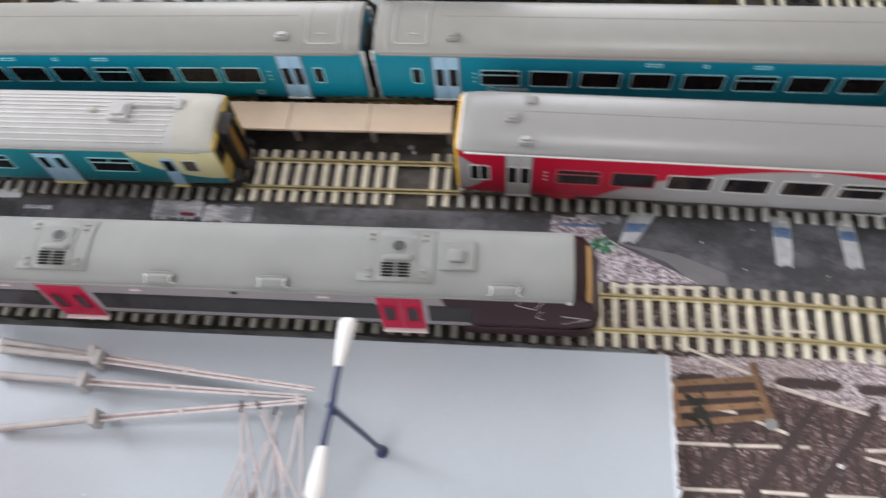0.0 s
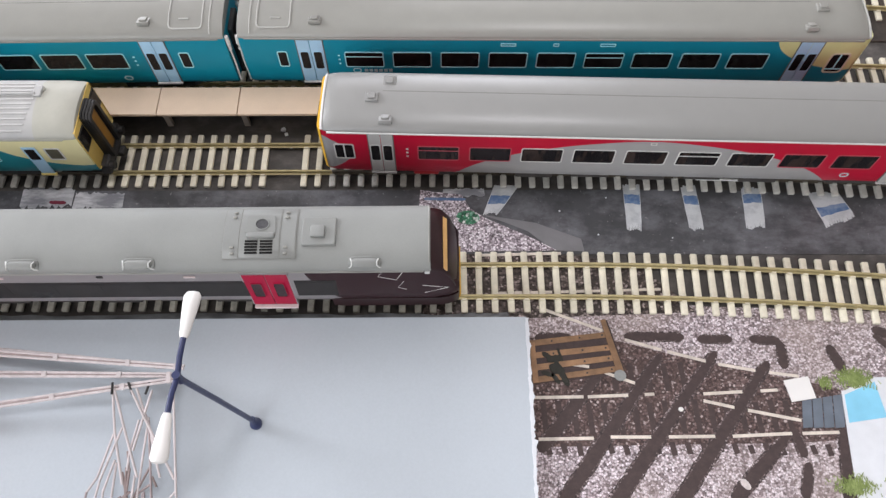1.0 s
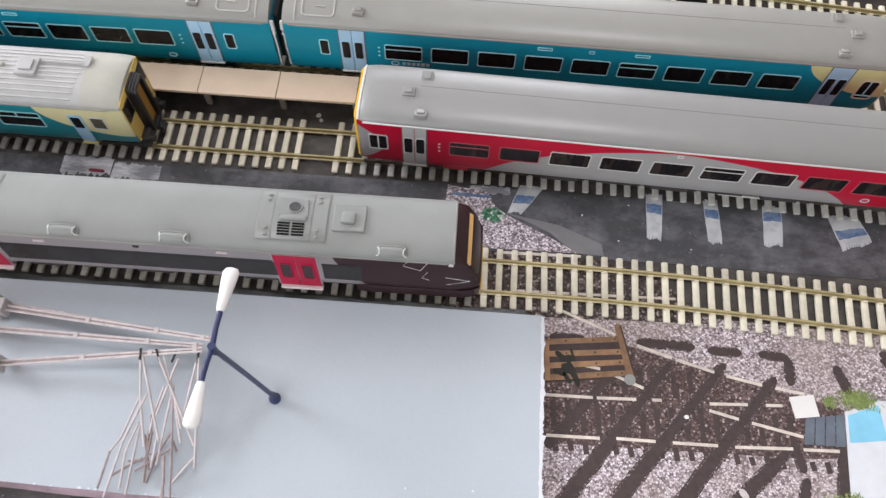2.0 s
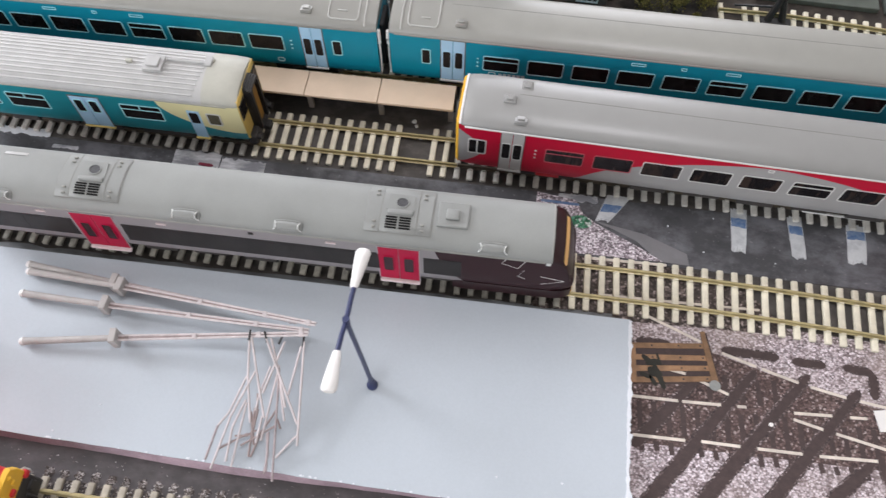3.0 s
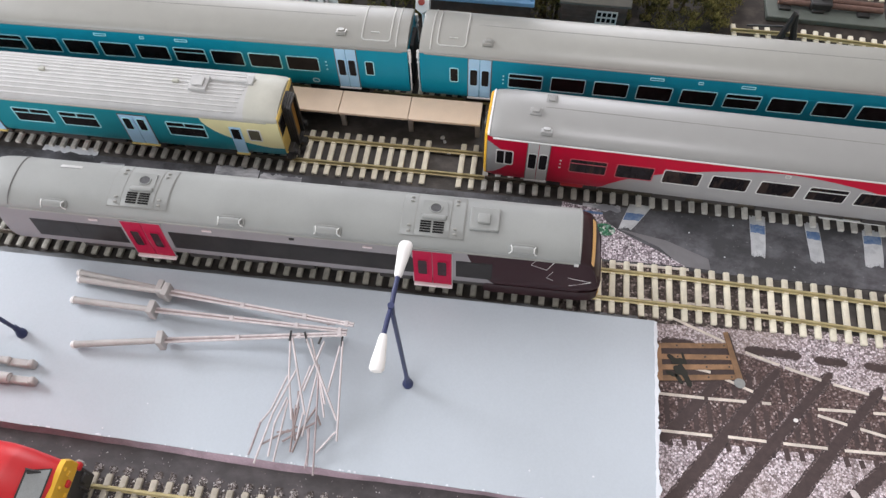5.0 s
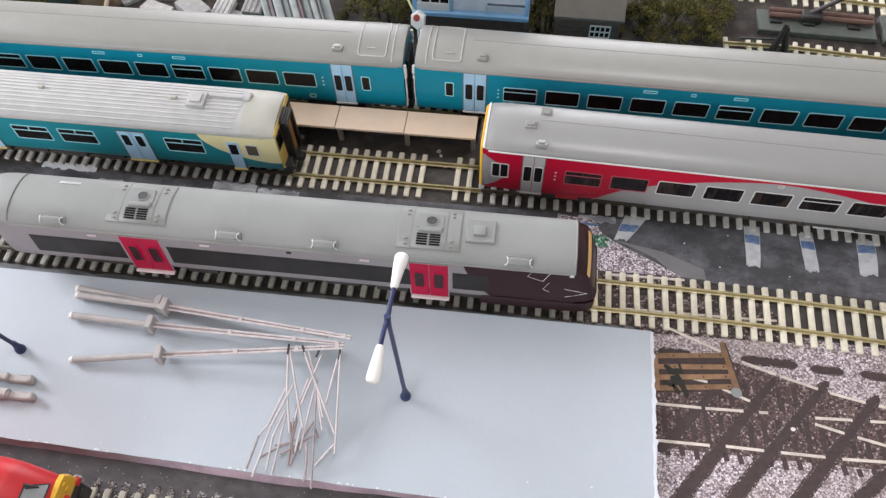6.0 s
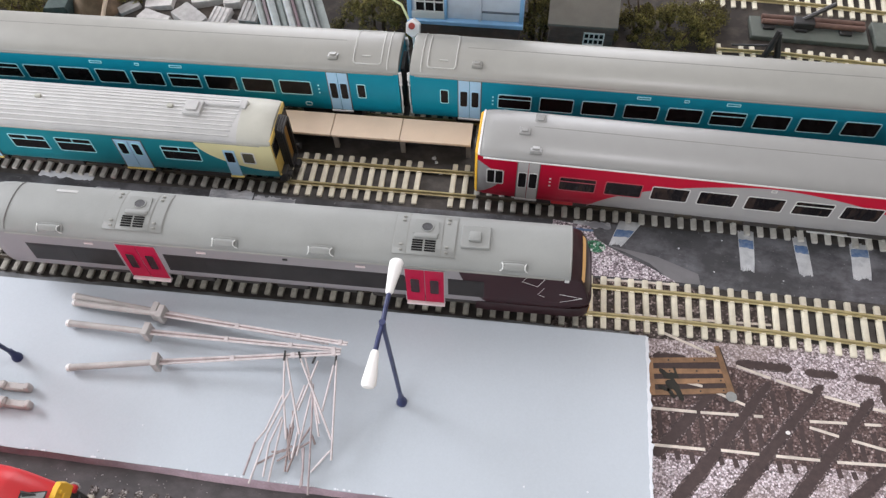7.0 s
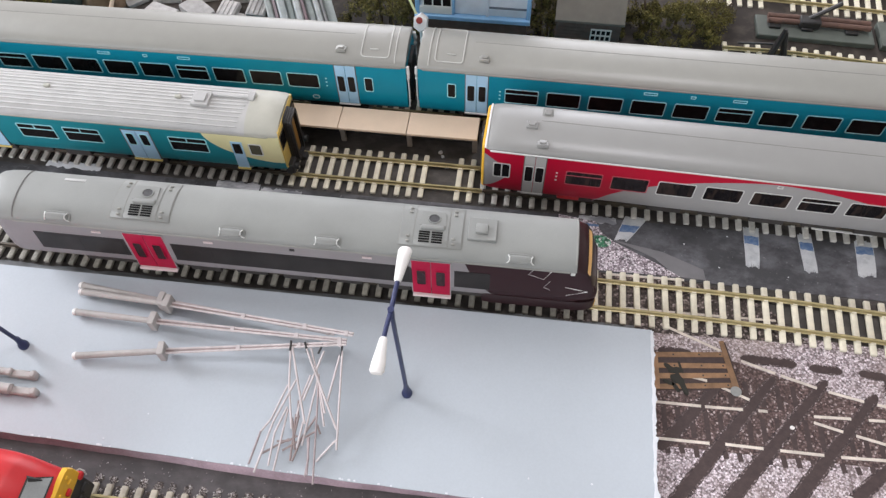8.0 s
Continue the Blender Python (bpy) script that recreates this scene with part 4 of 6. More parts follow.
    part("bellows", bm, M_black, t, "black corridor bellows")
    for y in (-15.8, 15.8):
        bm = B(); tube(bm, [(X(-0.9), y, 17), (X(-1.2), y, 30), (X(-0.9), y, 42)], 0.55)
        tube(bm, [(X(-1.0), y, 41), (X(-1.1), y, 45), (X(-0.8), y * 0.97, 50)], 1.1)
        part("corner_pipe", bm, M_white, t, "pale upright pipe")
    running_gear(t, L, zb)
    return t


slope = lambda a: math.degrees(math.atan(a))
coach158("teal and cream model railcar with light blue doors on track", at(-124, 126.7, 0, slope(-0.010)), M_teal, M_roof158, M_lblue, M_frame, False, M_cabcream, pitch=25.1, start=53.5, wide=19.4, door=(29.2, 42.6))
a1 = slope(0.0135)
coach158("teal model railcar with light blue doors, coupled to another", at(-131.5 - 322 * math.cos(radians(a1)), 126.2 - 322 * math.sin(radians(a1)), 0, a1), M_tealm, M_roof158, M_lblue, M_frame, True, M_yellow, pitch=23.55, start=55.1, wide=19.2, bars=(3, 8), door=(31.1, 43.6), small=(21.2, 25.8))
# the mirrored car has its gangway end on the right
red_car = coach158("red and silver model railcar with yellow cab end", at(-78.5, 68.6, 0, slope(-0.03)), M_red, M_roofred, M_doorgrey, M_framegrey, True, M_yellow, True, pitch=25.3, start=52.9, wide=19.5, bars=(3, 8))
bm = B(); box(bm, 44, 57, -15.6, -9, 12.3, 16.4, 0.5); box(bm, 26, 31, -15, -9, 12.0, 16.4, 0.5)
part("step_well", bm, M_locored, red_car, "red boxes under the floor")


def sprinter():
    L, w, zb, zc, zt = 275.0, 17.3, 16.0, 45.7, 53.8
    t = thing("railcar", "teal and cream model railcar with a ribbed pale roof", "model train", at(-471, 68.0, 0, -0.06), group="trains")
    st = [(0, 0.98, 1.0), (2, 1.0, 1.0), (L - 6, 1.0, 1.0), (L, 0.97, 1.0)]
    part("body", loft(B(), shell(st, w, zb, zc)), M_sprinter, t)
    # ribbed roof and plain dome over the cab
    arc = roof_arc(w + 0.2, zc - 0.3, zt, 64, 0.95, 1.0)
    part("roof", loft(B(), [[(x, y, z) for y, z in arc] for x in (0, L - 19)]), M_roof150, t, "pale grey roof")
    for k in range(11):
        y = -15.2 + 2.62 * k
        z = arch_z(w + 0.2, zc - 0.3, zt, y, 0.95, 1.0)
        bm = B(); box(bm, 1, L - 20 - abs(y) * 0.25, y - 0.48, y + 0.48, z - 1.0, z + 0.5, 0.25)
        part("roof_rib", bm, M_rib, t, "long raised white rib")
    rr = []
    plain = roof_arc(w + 0.2, zc - 0.3, zt, 32, 0.95, 1.0)
    for x, k, dz in ((L - 19, 1.0, 0.0), (L - 8, 1.0, 0.3), (L - 2, 0.985, 1.5), (L, 0.96, 2.6)):
        rr.append([(x, y * k, z - dz * max(0, (z - zc)) / (zt - zc)) for y, z in plain])
    part("cab_roof", loft(B(), rr), M_roofcab, t, "plain grey dome over the cab")
    bm = B(); tube(bm, [(L - 41, 3.4, zt + 1.0), (L - 20, 3.4, zt + 0.9)], 0.7, 8); box(bm, L - 21, L - 17, 2.0, 8.6, zt - 1.6, zt + 1.0, 0.4)
    part("roof_duct", bm, M_roof150, t)
    vent_box(t, L - 47, -0.5, zt + 0.6, M_roof150, 5.2, 5.2, 2.6)
    for x in (L - 61, L - 141, L - 18):
        vent_box(t, x, 0 if x < L - 20 else 6.5, zt - (-0.5 if x < L - 20 else 0.8), M_roofcab, 1.8, 1.1, 2.0, cap=False)
    bm = B(); box(bm, 2, L - 6, -w - 0.5, -w + 0.4, zc - 0.8, zc + 0.2, 0.15)
    part("gutter", bm, M_roofcab, t)
    for x0, x1 in ((208.2, 230.4), (143.2, 165), (114.4, 136.4), (20, 44), (48, 72)):
        window_part(t, x0, x1, 27.8, 38.6, -w, M_frame, 0.7, bar=0.33, post=True, fw=0.5)
    for x0, x1 in ((180.5, 197), (84, 100)):
        door_part(t, x0, x1, 16.8, 41.5, -w, M_lblue, (2.2, 29.5, 39.0), sill=M_sill, rim_mat=M_frame)
    bm = B(); box(bm, 245.5, 252.5, -w - 0.45, -w + 0.1, 16.8, 39.5, 0.2)
    d = part("cab_door", bm, M_lblue, t, "light blue cab door")
    bm = B(); plate(bm, rrect(246.6, 251.4, 29.5, 38.0, 0.6), -w - 0.6, -w - 0.4)
    part("door_window", bm, M_pane, d)
    bm = B(); box(bm, 245, 253, -w - 1.0, -w + 0.4, 15.4, 16.8, 0.2)
    part("sill", bm, M_sill, d)
    window_part(t, 256.6, 263.2, 29.5, 38.0, -w, M_framegrey, 0.6, glass=M_glassolive)
    # cab end with corridor connection
    bm = B(); box(bm, L - 1.0, L + 0.5, -15.9, 15.9, 17, 48.5, 1.6, 2)
    fr = part("cab_front", bm, M_frontcream, t, "pale yellow cab end")
    for y0, y1 in ((-15, -7.5), (7.5, 15)):
        bm = B(); box(bm, L + 0.3, L + 0.9, y0, y1, 33.5, 43.5, 0.25)
        part("windscreen", bm, M_pane, fr, "dark windscreen")
        bm = B(); box(bm, L + 0.2, L + 0.7, y0 - 0.7, y1 + 0.7, 32.4, 44.6, 0.25)
        part("windscreen_seal", bm, M_black, fr, "black rubber seal")
    bm = B()
    for k, (xa, xb) in enumerate(((0.4, 1.5), (1.7, 2.8), (3.0, 4.1), (4.3, 5.4))):
        o, i = rrect(-6.6 + 0.1 * k, 6.6 - 0.1 * k, 13, 48.8 - 0.3 * k, 2.8, 5), rrect(-4.4, 4.4, 14.5, 46.0, 1.6, 5)
        rows = [[bm.verts.new((L + x, y, z)) for y, z in ring] for x, ring in ((xa, o), (xb, o), (xb, i), (xa, i))]
        for p_, q_ in ((0, 1), (1, 2), (2, 3), (3, 0)):
            for j in range(len(o)):
                jj = (j + 1) % len(o)
                bm.faces.new((rows[p_][j], rows[p_][jj], rows[q_][jj], rows[q_][j]))
    box(bm, L + 0.2, L + 3.4, -4.6, 4.6, 14, 46.5, 0.3)
    g = part("gangway", bm, M_black, t, "black corridor connection")
    bm = B(); box(bm, L + 3.3, L + 3.8, -3.2, 3.2, 17, 43, 0.2)
    part("gangway_door", bm, M_doororange, g, "orange-brown door")
    bm = B()
    box(bm, L - 2, L + 3.5, -14, 14, 9.5, 17.5, 0.8)
    box(bm, L + 2, L + 8, -2.5, 2.5, 9, 13, 0.6)
    beam = part("buffer_beam", bm, M_black, t, "black beam and coupling")
    for y in (-11, 11):
        bm = B(); tube(bm, [(L + 2, y, 14.5), (L + 6, y, 14.5)], 2.2, 12)
        part("buffer", bm, M_black, beam)
    running_gear(t, L, zb)


sprinter()


def az(w, zc, zt, y):
    return arch_z(w, zc, zt, y, 0.9, 1.0)


def ra(w, zc, zt):
    return roof_arc(w, zc, zt, 24, 0.9, 1.0)


def tumblehome(t, z0, z1, k):
    """Lean the sides of a finished vehicle inwards above z0."""
    f = lambda z: 1.0 - k * min(1.0, max(0.0, (z / S - z0) / (z1 - z0)))
    for ob in t.children_recursive:
        if ob.matrix_basis == Matrix.Identity(4):
            for v in ob.data.vertices:
                v.co.y *= f(v.co.z)
        elif ob.parent == t:
            ob.location.y *= f(ob.location.z)


M_fanmesh = paint("fan_mesh_grey", (0.075, 0.075, 0.08), 0.6, bump=0.6, grime=0.5, bscale=1400, gscale=900)
M_doorrim = paint("door_rim_silver", (0.36, 0.33, 0.34), 0.5)


def turbostar():
    L, w, zb, zc, zt = 312.0, 17.7, 18.5, 46.8, 54.2
    Rf = 298.5  # where the roof meets the cab
    t = thing("railcar", "silver and maroon model railcar with magenta doors", "model train", at(-324, -5.7, 0, 0.37), group="trains")
    st = [(-9, 0.9, 0.97), (-7, 0.96, 1.0), (-3, 1.0, 1.0), (Rf, 1.0, 1.0)]
    rows = shell(st, w, zb, zc, 0.9)
    for x, k, dz in ((Rf + 4, 0.985, 2.0), (Rf + 8, 0.955, 8.0), (Rf + 11.5, 0.88, 16.0), (Rf + 13, 0.8, 20.0)):
        h = w * k
        pr = [(-h + 2.2, zb), (-h + 0.3, zb + 3), (-h, zb + 6), (-h, max(zb + 8, zc - 5 - dz)), (-h + 0.8, max(zb + 10, zc - dz))]
        rows.append([(x, y, z) for y, z in pr] + [(x, -y, z) for y, z in pr[::-1]])
    part("body", loft(B(), rows), M_xc, t)
    sk = [[(x, -17.4 * k, 10.5), (x, -17.7 * k, 19.5), (x, 17.7 * k, 19.5), (x, 17.4 * k, 10.5)] for x, k in ((252, 0.95), (257, 0.98), (Rf + 4, 0.975), (Rf + 8, 0.945), (Rf + 11.5, 0.87), (Rf + 13, 0.8))]
    part("skirt", loft(B(), sk), M_brown, t, "dark brown skirt under the cab")
    rr = [[(x, y * k, zc + (z - zc) * kk) for y, z in ra(w + 0.2, zc - 0.3, zt)] for x, k, kk in ((-15, 0.88, 0.5), (-13, 0.93, 0.72), (-9, 0.975, 0.9), (-4, 0.995, 0.985), (2, 1.0, 1.0), (Rf, 1.0, 1.0))]
    part("roof", loft(B(), rr), M_roofxc, t, "dull grey arched roof")
    # dark raked windscreen under a domed brow, amber strip
    cab = []
    for x, k, top in ((Rf, 0.985, zt - 0.2), (Rf + 2.0, 0.98, zt - 1.2), (Rf + 5, 0.97, 51.0), (Rf + 8.5, 0.94, 44.5), (Rf + 11.5, 0.87, 34.0), (Rf + 13.2, 0.79, 23.0)):
        low = min(zc - 2, top - 7)
        cab.append([(x, y * k, z) for y, z in ra(w, low, top)])
    part("cab_front", loft(B(), cab), M_brown, t, "dark brown raked cab front")
    bm = B()
    pts = [(Rf + 6.2, y, az(w * 0.972, 41.6, 49.3, y)) for y in [-15.9 + i * 2.66 for i in range(11)]]
    loft(bm, [[(x - 0.5, y, z + 1.0), (x + 1.2, y, z - 1.2), (x + 0.2, y, z - 2.4), (x - 1.5, y, z - 0.4)] for x, y, z in pts])
    part("amber_strip", bm, M_amber, t, "amber strip across the front")
    bm = B(); box(bm, Rf + 12.4, Rf + 14.0, -12.5, 12.5, 8.5, 14.5, 0.6)
    part("front_valance", bm, M_yellow, t, "yellow lower valance")
    bm = B(); box(bm, Rf - 2.2, Rf + 0.2, -17.4, -17.0, 46, 47)
    for y in (-16.0, ):
        tube(bm, [(Rf - 0.6, yy, az(w, zc, zt, yy) + 0.1) for yy in [-15.5 + i * 3.1 for i in range(11)]], 0.35, 6)
    part("roof_end_rib", bm, M_roof158, t)
    bm = B(); box(bm, 3, Rf - 3, -w - 0.55, -w + 0.4, zc - 1.0, zc + 0.2, 0.2)
    part("gutter", bm, M_roof158, t, "pale gutter line")
    # smoked glazing bands and doors
    for a, b in ((10.5, 61), (86.5, 215.5), (237.5, 256)):
        bm = B(); plate(bm, [(a, 24.5), (b, 24.5), (b, 38.6), (a, 38.6)], -w - 0.18, -w + 0.3)
        wb = part("window_band", bm, M_band, t, "long smoked window band")
        n = max(1, int((b - a) / 21))
        for i in range(n):
            x0 = a + 1.2 + (b - a - 2.4) * i / n
            bm = B(); plate(bm, rrect(x0 + 0.6, x0 + (b - a - 2.4) / n - 0.6, 25.8, 37.2, 1.0), -w - 0.28, -w - 0.1)
            part("pane", bm, M_band, wb)
    for a, b in ((62.3, 83.6), (215.4, 235.3)):
        d = door_part(t, a, b, 15.4, 44.4, -w, M_magenta, (2.3, 24.4, 36.8), M_doorrim, "magenta plug doors", glass=M_glassmaroon)
        bm = B(); box(bm, a, b + 0.5, -w - 2.0, -w + 1.0, 13.7, 15.2, 0.3)
        part("step", bm, M_step, d, "pale pinkish doorstep")
    for x0 in (45, 106, 190):
        bm = B(); box(bm, x0, x0 + 5, -w - 0.4, -w + 0.2, 42.2, 43.4)
        part("lamp_plate", bm, M_step, t)
    bm = B(); box(bm, 152, 154.5, -w - 0.4, -w + 0.2, 42.6, 43.8)
    part("socket", bm, M_black, t)
    # thin white lines on the cab side
    bm = B()
    for pts in (((277.6, 46.2), (275.1, 41.6), (283.1, 38.4), (286.6, 46.2)), ((286.4, 37.2), (283.7, 31.5), (287.2, 29.6)), ((294.6, 33.2), (302, 31.8), (306.4, 30.3), (295.6, 26.2))):
        tube(bm, [(x, -w - 0.02 + (0.5 if x > 303 else 0.0), z) for x, z in pts], 0.15, 5)
    part("white_lining", bm, M_white, t, "fine white lining")
    bm = B(); box(bm, Rf - 2.6, Rf - 0.4, -w - 0.3, -w + 0.6, 44.2, 46)
    part("door_button", bm, M_framegrey, t)
    # roof equipment: two fan panels, hatch, four side pods
    for cx in (73.0, 224.5):
        fp = part("fan_panel", rim_panel(cx - 15.8, cx + 15.8, w, zc, zt), M_roofxc, t, "raised roof panel with fan and louvres")
        bm = B(); slab(bm, [(cx - 5.6, 8.2), (cx + 6.2, 8.2), (cx + 7.0, -1.2), (cx - 6.4, -1.2)], zt - 1.2, zt + 1.0)
        box(bm, cx - 5.6, cx + 6.8, -4.2, -1.2, zt - 1.2, zt + 1.9, 1.0, 3)
        part("fan_housing", bm, M_roofxc, fp)
        bm = B(); loft(bm, [[(cx + 0.8 + 2.7 * math.cos(a), 3.4 + 2.7 * math.sin(a), z) for a in (2 * math.pi * j / 20 for j in range(20))] for z in (zt, zt + 1.2)])
        part("fan", bm, M_fanmesh, fp, "dark grey round fan")
        bm = B(); tube(bm, [(cx + 0.8 + 3.0 * math.cos(a), 3.4 + 3.0 * math.sin(a), zt + 1.1) for a in (2 * math.pi * j / 24 for j in range(25))], 0.4, 6)
        part("fan_ring", bm, M_roofxc, fp, "raised rim round the fan")
        bm = B()
        for xx in (cx - 15.9, cx - 8.9, cx + 8.9, cx + 15.9):
            arch_rib(bm, xx, w + 0.2, zc + (0.4 if abs(xx - cx) < 10 else 0.05), zt + (0.4 if abs(xx - cx) < 10 else 0.05), -13.3, 13.3, 0.22, 0.9, 1.0)
        for yy in (-13.6, 13.6):
            zz = az(w + 0.2, zc, zt, yy) + 0.2
            tube(bm, [(cx - 15.9, yy, zz), (cx + 15.9, yy, zz)], 0.22, 6)
        part("panel_joint", bm, M_roofline, fp, "fine joint round the panel")
        bm = B()
        for k in range(5):
            for s in (-1, 1):
                y = -5.6 - k * 1.4
                z = az(w, zc, zt, y) + 1.05
                xa = cx - 6.0 if s < 0 else cx + 0.5
                box(bm, xa, xa + 5.4, y - 0.37, y + 0.37, z - 0.5, z + 0.1)
        part("louvre", bm, M_hole, fp, "dark louvre slots")
        for sx in (-11.5, 11.5):
            for y in (-11.5, -8.6, 7.5, 10.5):
                z = az(w, zc, zt, y)
                bm = B(); box(bm, cx + sx - 0.9, cx + sx + 0.9, y - 0.6, y + 0.6, z - 0.3, z + 1.4, 0.25)
                part("lifting_lug", bm, M_roof158, fp)
    bm = B()
    zh = az(w, zc, zt, 8) - 1
    box(bm, 242.8, 257.6, -8.0, 7.0, zh, zt + 1.1, 0.45)
    h = part("roof_hatch", bm, M_roofxc, t, "square roof hatch")
    bm = B(); box(bm, 246.7, 253.0, -4.4, 2.0, zt + 0.8, zt + 2.8, 0.7, 2)
    part("hatch_pod", bm, M_roofxc, h)
    for cx in (29.0, 122.7, 172.6, 270.2):
        for sy in (-1,):
            y = 15.2 * sy
            z = az(w, zc, zt, y)
            bm = B()
            stad = lambda a, b: [(a * math.copysign(abs(math.cos(q)) ** 0.45, math.cos(q)), b * math.copysign(abs(math.sin(q)) ** 0.6, math.sin(q))) for q in (2 * math.pi * (j + 0.5) / 24 for j in range(24))]
            loft(bm, [[(x, y, z) for x, y in stad(a, b)] for a, b, z in ((7.1, 2.7, -1.4), (7.1, 2.7, 0.3), (6.8, 2.45, 0.6), (6.0, 2.0, 0.65), (5.8, 1.9, 1.9), (5.3, 1.6, 2.9), (4.6, 1.0, 3.2))])
            pod = part("side_pod", bm, M_roofxc, t, "rounded roof side pod", at(cx, y, z, 0 if sy < 0 else 180, 38))
            # Paler grey ribs put the highlights of the pod's ends into colour.
            for e in (-1, 1):
                bm = B(); tube(bm, [(e * 6.7, -2.2, 0.5), (e * 6.0, -1.7, 1.9), (e * 5.4, -0.6, 3.0), (e * 5.4, 0.9, 3.0), (e * 6.0, 1.9, 1.6)], 0.3, 6)
                part("end_rib", bm, M_framegrey, pod, "pale rib drawn for the highlight at the pod's end")
    bm = B()
    for x in (3.7,):
        arch_rib(bm, x, w + 0.2, zc, zt, -17.2, 17.2, 0.36, 0.9, 1.0)
    part("roof_joint", bm, M_seam, t)
    bm = B()
    loft(bm, [[(x, y, az(w + 0.2, zc, zt, y) + h) for x, h in ((24.5, -0.3), (25.2, 0.22), (36.3, 0.22), (37.0, -0.3))] for y in (8.6, 9.6, 10.6)])
    part("pale_patch", bm, M_roof150, t, "small pale patch on the roof")
    bm = B(); box(bm, -13, -6, -16.4, -13.8, 46.6, 49.6, 0.5)
    part("end_lamp", bm, M_roofxc, t)
    bm = B(); box(bm, -14, -6, -8, 8, 12, 46, 0.8)
    part("bellows", bm, M_black, t, "black corridor bellows")
    running_gear(t, L - 16, zb + 1)
    tumblehome(t, 22.0, 46.8, 0.10)


def rim_panel(x0, x1, w, zc, zt):
    """Raised arched plate with a second plate on it."""
    bm = B()
    for a, b, h, yy in ((x0, x1, 0.5, 13.5), (x0 + 7, x1 - 7, 0.68, 13.2)):
        rings = []
        for i in range(13):
            y = -yy + 2 * yy * i / 12
            z = az(w + 0.2, zc, zt, y)
            rings.append([(a, y, z - 1.2), (b, y, z - 1.2), (b, y, z + h - 0.25), (b - 0.3, y, z + h), (a + 0.3, y, z + h), (a, y, z + h - 0.25)])
        loft(bm, rings)
    return bm


turbostar()


def red_loco():
    t = thing("locomotive", "bright red model locomotive with yellow front", "model train", at(-240.0, -153.8), group="trains")
    prof = lambda w, zb, zt: [(-w, zb), (-w, zt - 9), (-w + 1.6, zt - 4.6), (-w + 7, zt - 0.8), (0, zt), (w - 7, zt - 0.8), (w - 1.6, zt - 4.6), (w, zt - 9), (w, zb)]
    rows = [[(x - (0.0 if k == 0 else 3.0 * (1 - abs(y) / w) * bow), y, z) for y, z in prof(w, zb, zt)]
            for k, (x, w, zb, zt, bow) in enumerate(((-190, 15.8, 14, 52.4, 0), (-36, 15.7, 14, 52.4, 0), (-27, 15.2, 14, 52.2, 0), (-20.5, 14.4, 14, 51.4, 0.7), (-19.3, 14.3, 14, 50.8, 0.7), (-7, 12.6, 14, 41.2, 0), (-5.4, 12.3, 14, 39.6, 0)))]
    part("body", loft(B(), rows), M_locored, t)
    # windscreen on the raked front: wider at its lower edge
    d = Vector((15, 0, -10.9)).normalized()
    o = Vector((-22, 0, 52.3))
    up = Vector((-d.z, 0, d.x))
    on = lambda s_, y, h: tuple(o + d * s_ + up * h + Vector((0, y, 0)))
    for nm, g, h, mat, lab in (("windscreen_seal", 0.7, 0.25, M_black, "black rubber seal"), ("windscreen", 0.0, 0.45, M_glasspale, "pale grey windscreen")):
        bm = B()
        loft(bm, [[on(s_, ya - g, h), on(s_, yb + g, h), on(s_, yb + g, -3), on(s_, ya - g, -3)] for s_, ya, yb in ((9.6 - g, -12.6, 3.2), (18.2 + g, -14.0 + 1.8, 6.4))])
        ws = part(nm, bm, mat, t, lab)
    for ya, yb, sa, sb in ((3.8, 4.4, 9.2, 14.8), (-10.6, -12.2, 8.8, 14.5)):
        bm = B(); loft(bm, [[on(sa - 0.9, ya + 0.9, 0.5), on(sa + 0.9, ya - 1.5, 0.5), on(sa, ya, 1.4)], [on(sb, yb + 0.4, 0.5), on(sb + 0.4, yb - 0.3, 0.5), on(sb, yb, 1.0)]])
        part("wiper", bm, M_black, ws, "black wiper")
    bm = B()
    face = ((-13.6, 27), (-13.4, 34), (-11.9, 38.6), (-9, 39.5), (9, 39.5), (11.9, 38.6), (13.4, 34), (13.6, 27))
    loft(bm, [[(x, y * k, z if z > 30 else z + 0.6 * (1 - k)) for y, z in face] for x, k in ((-6.0, 1.0), (-4.3, 1.0), (-3.6, 0.965))])
    part("front_panel", bm, M_yellow, t, "yellow warning panel")
    for y in (-8.6, 3.4):
        bm = B(); box(bm, -4.0, -2.3, y - 1.7, y + 1.7, 29.4, 32.2, 0.5)
        part("headlamp", bm, M_locored, t)
    for y, z, w_ in ((-4.8, 33.5, 1.3), (0.2, 35.5, 0.8), (7.4, 32.8, 1.2), (8.2, 36.4, 0.9), (-11.5, 31.0, 1.3), (-1.5, 29.0, 1.2)):
        bm = B(); box(bm, -4.2, -2.8, y - w_, y + w_, z - 0.8, z + 1.2, 0.35)
        part("lamp_boss", bm, M_yellow, t)
    bm = B(); box(bm, -5.6, -2.6, 10.6, 14.2, 24.4, 27.6, 0.6)
    part("corner_step", bm, M_locored, t, "red corner block")
    bm = B(); tube(bm, [(-5.5, 13.4, 28.2), (-3.2, 14.4, 29.6), (-1.6, 14.2, 28.0), (-1.6, 13.4, 25.0)], 0.4, 6)
    part("handrail", bm, M_conc, t, "pale handrail")
    bm = B(); box(bm, -8, -4.0, -13.2, 13.2, 8.6, 27.2, 0.6)
    beam = part("buffer_beam", bm, M_black, t, "black beam and coupling")
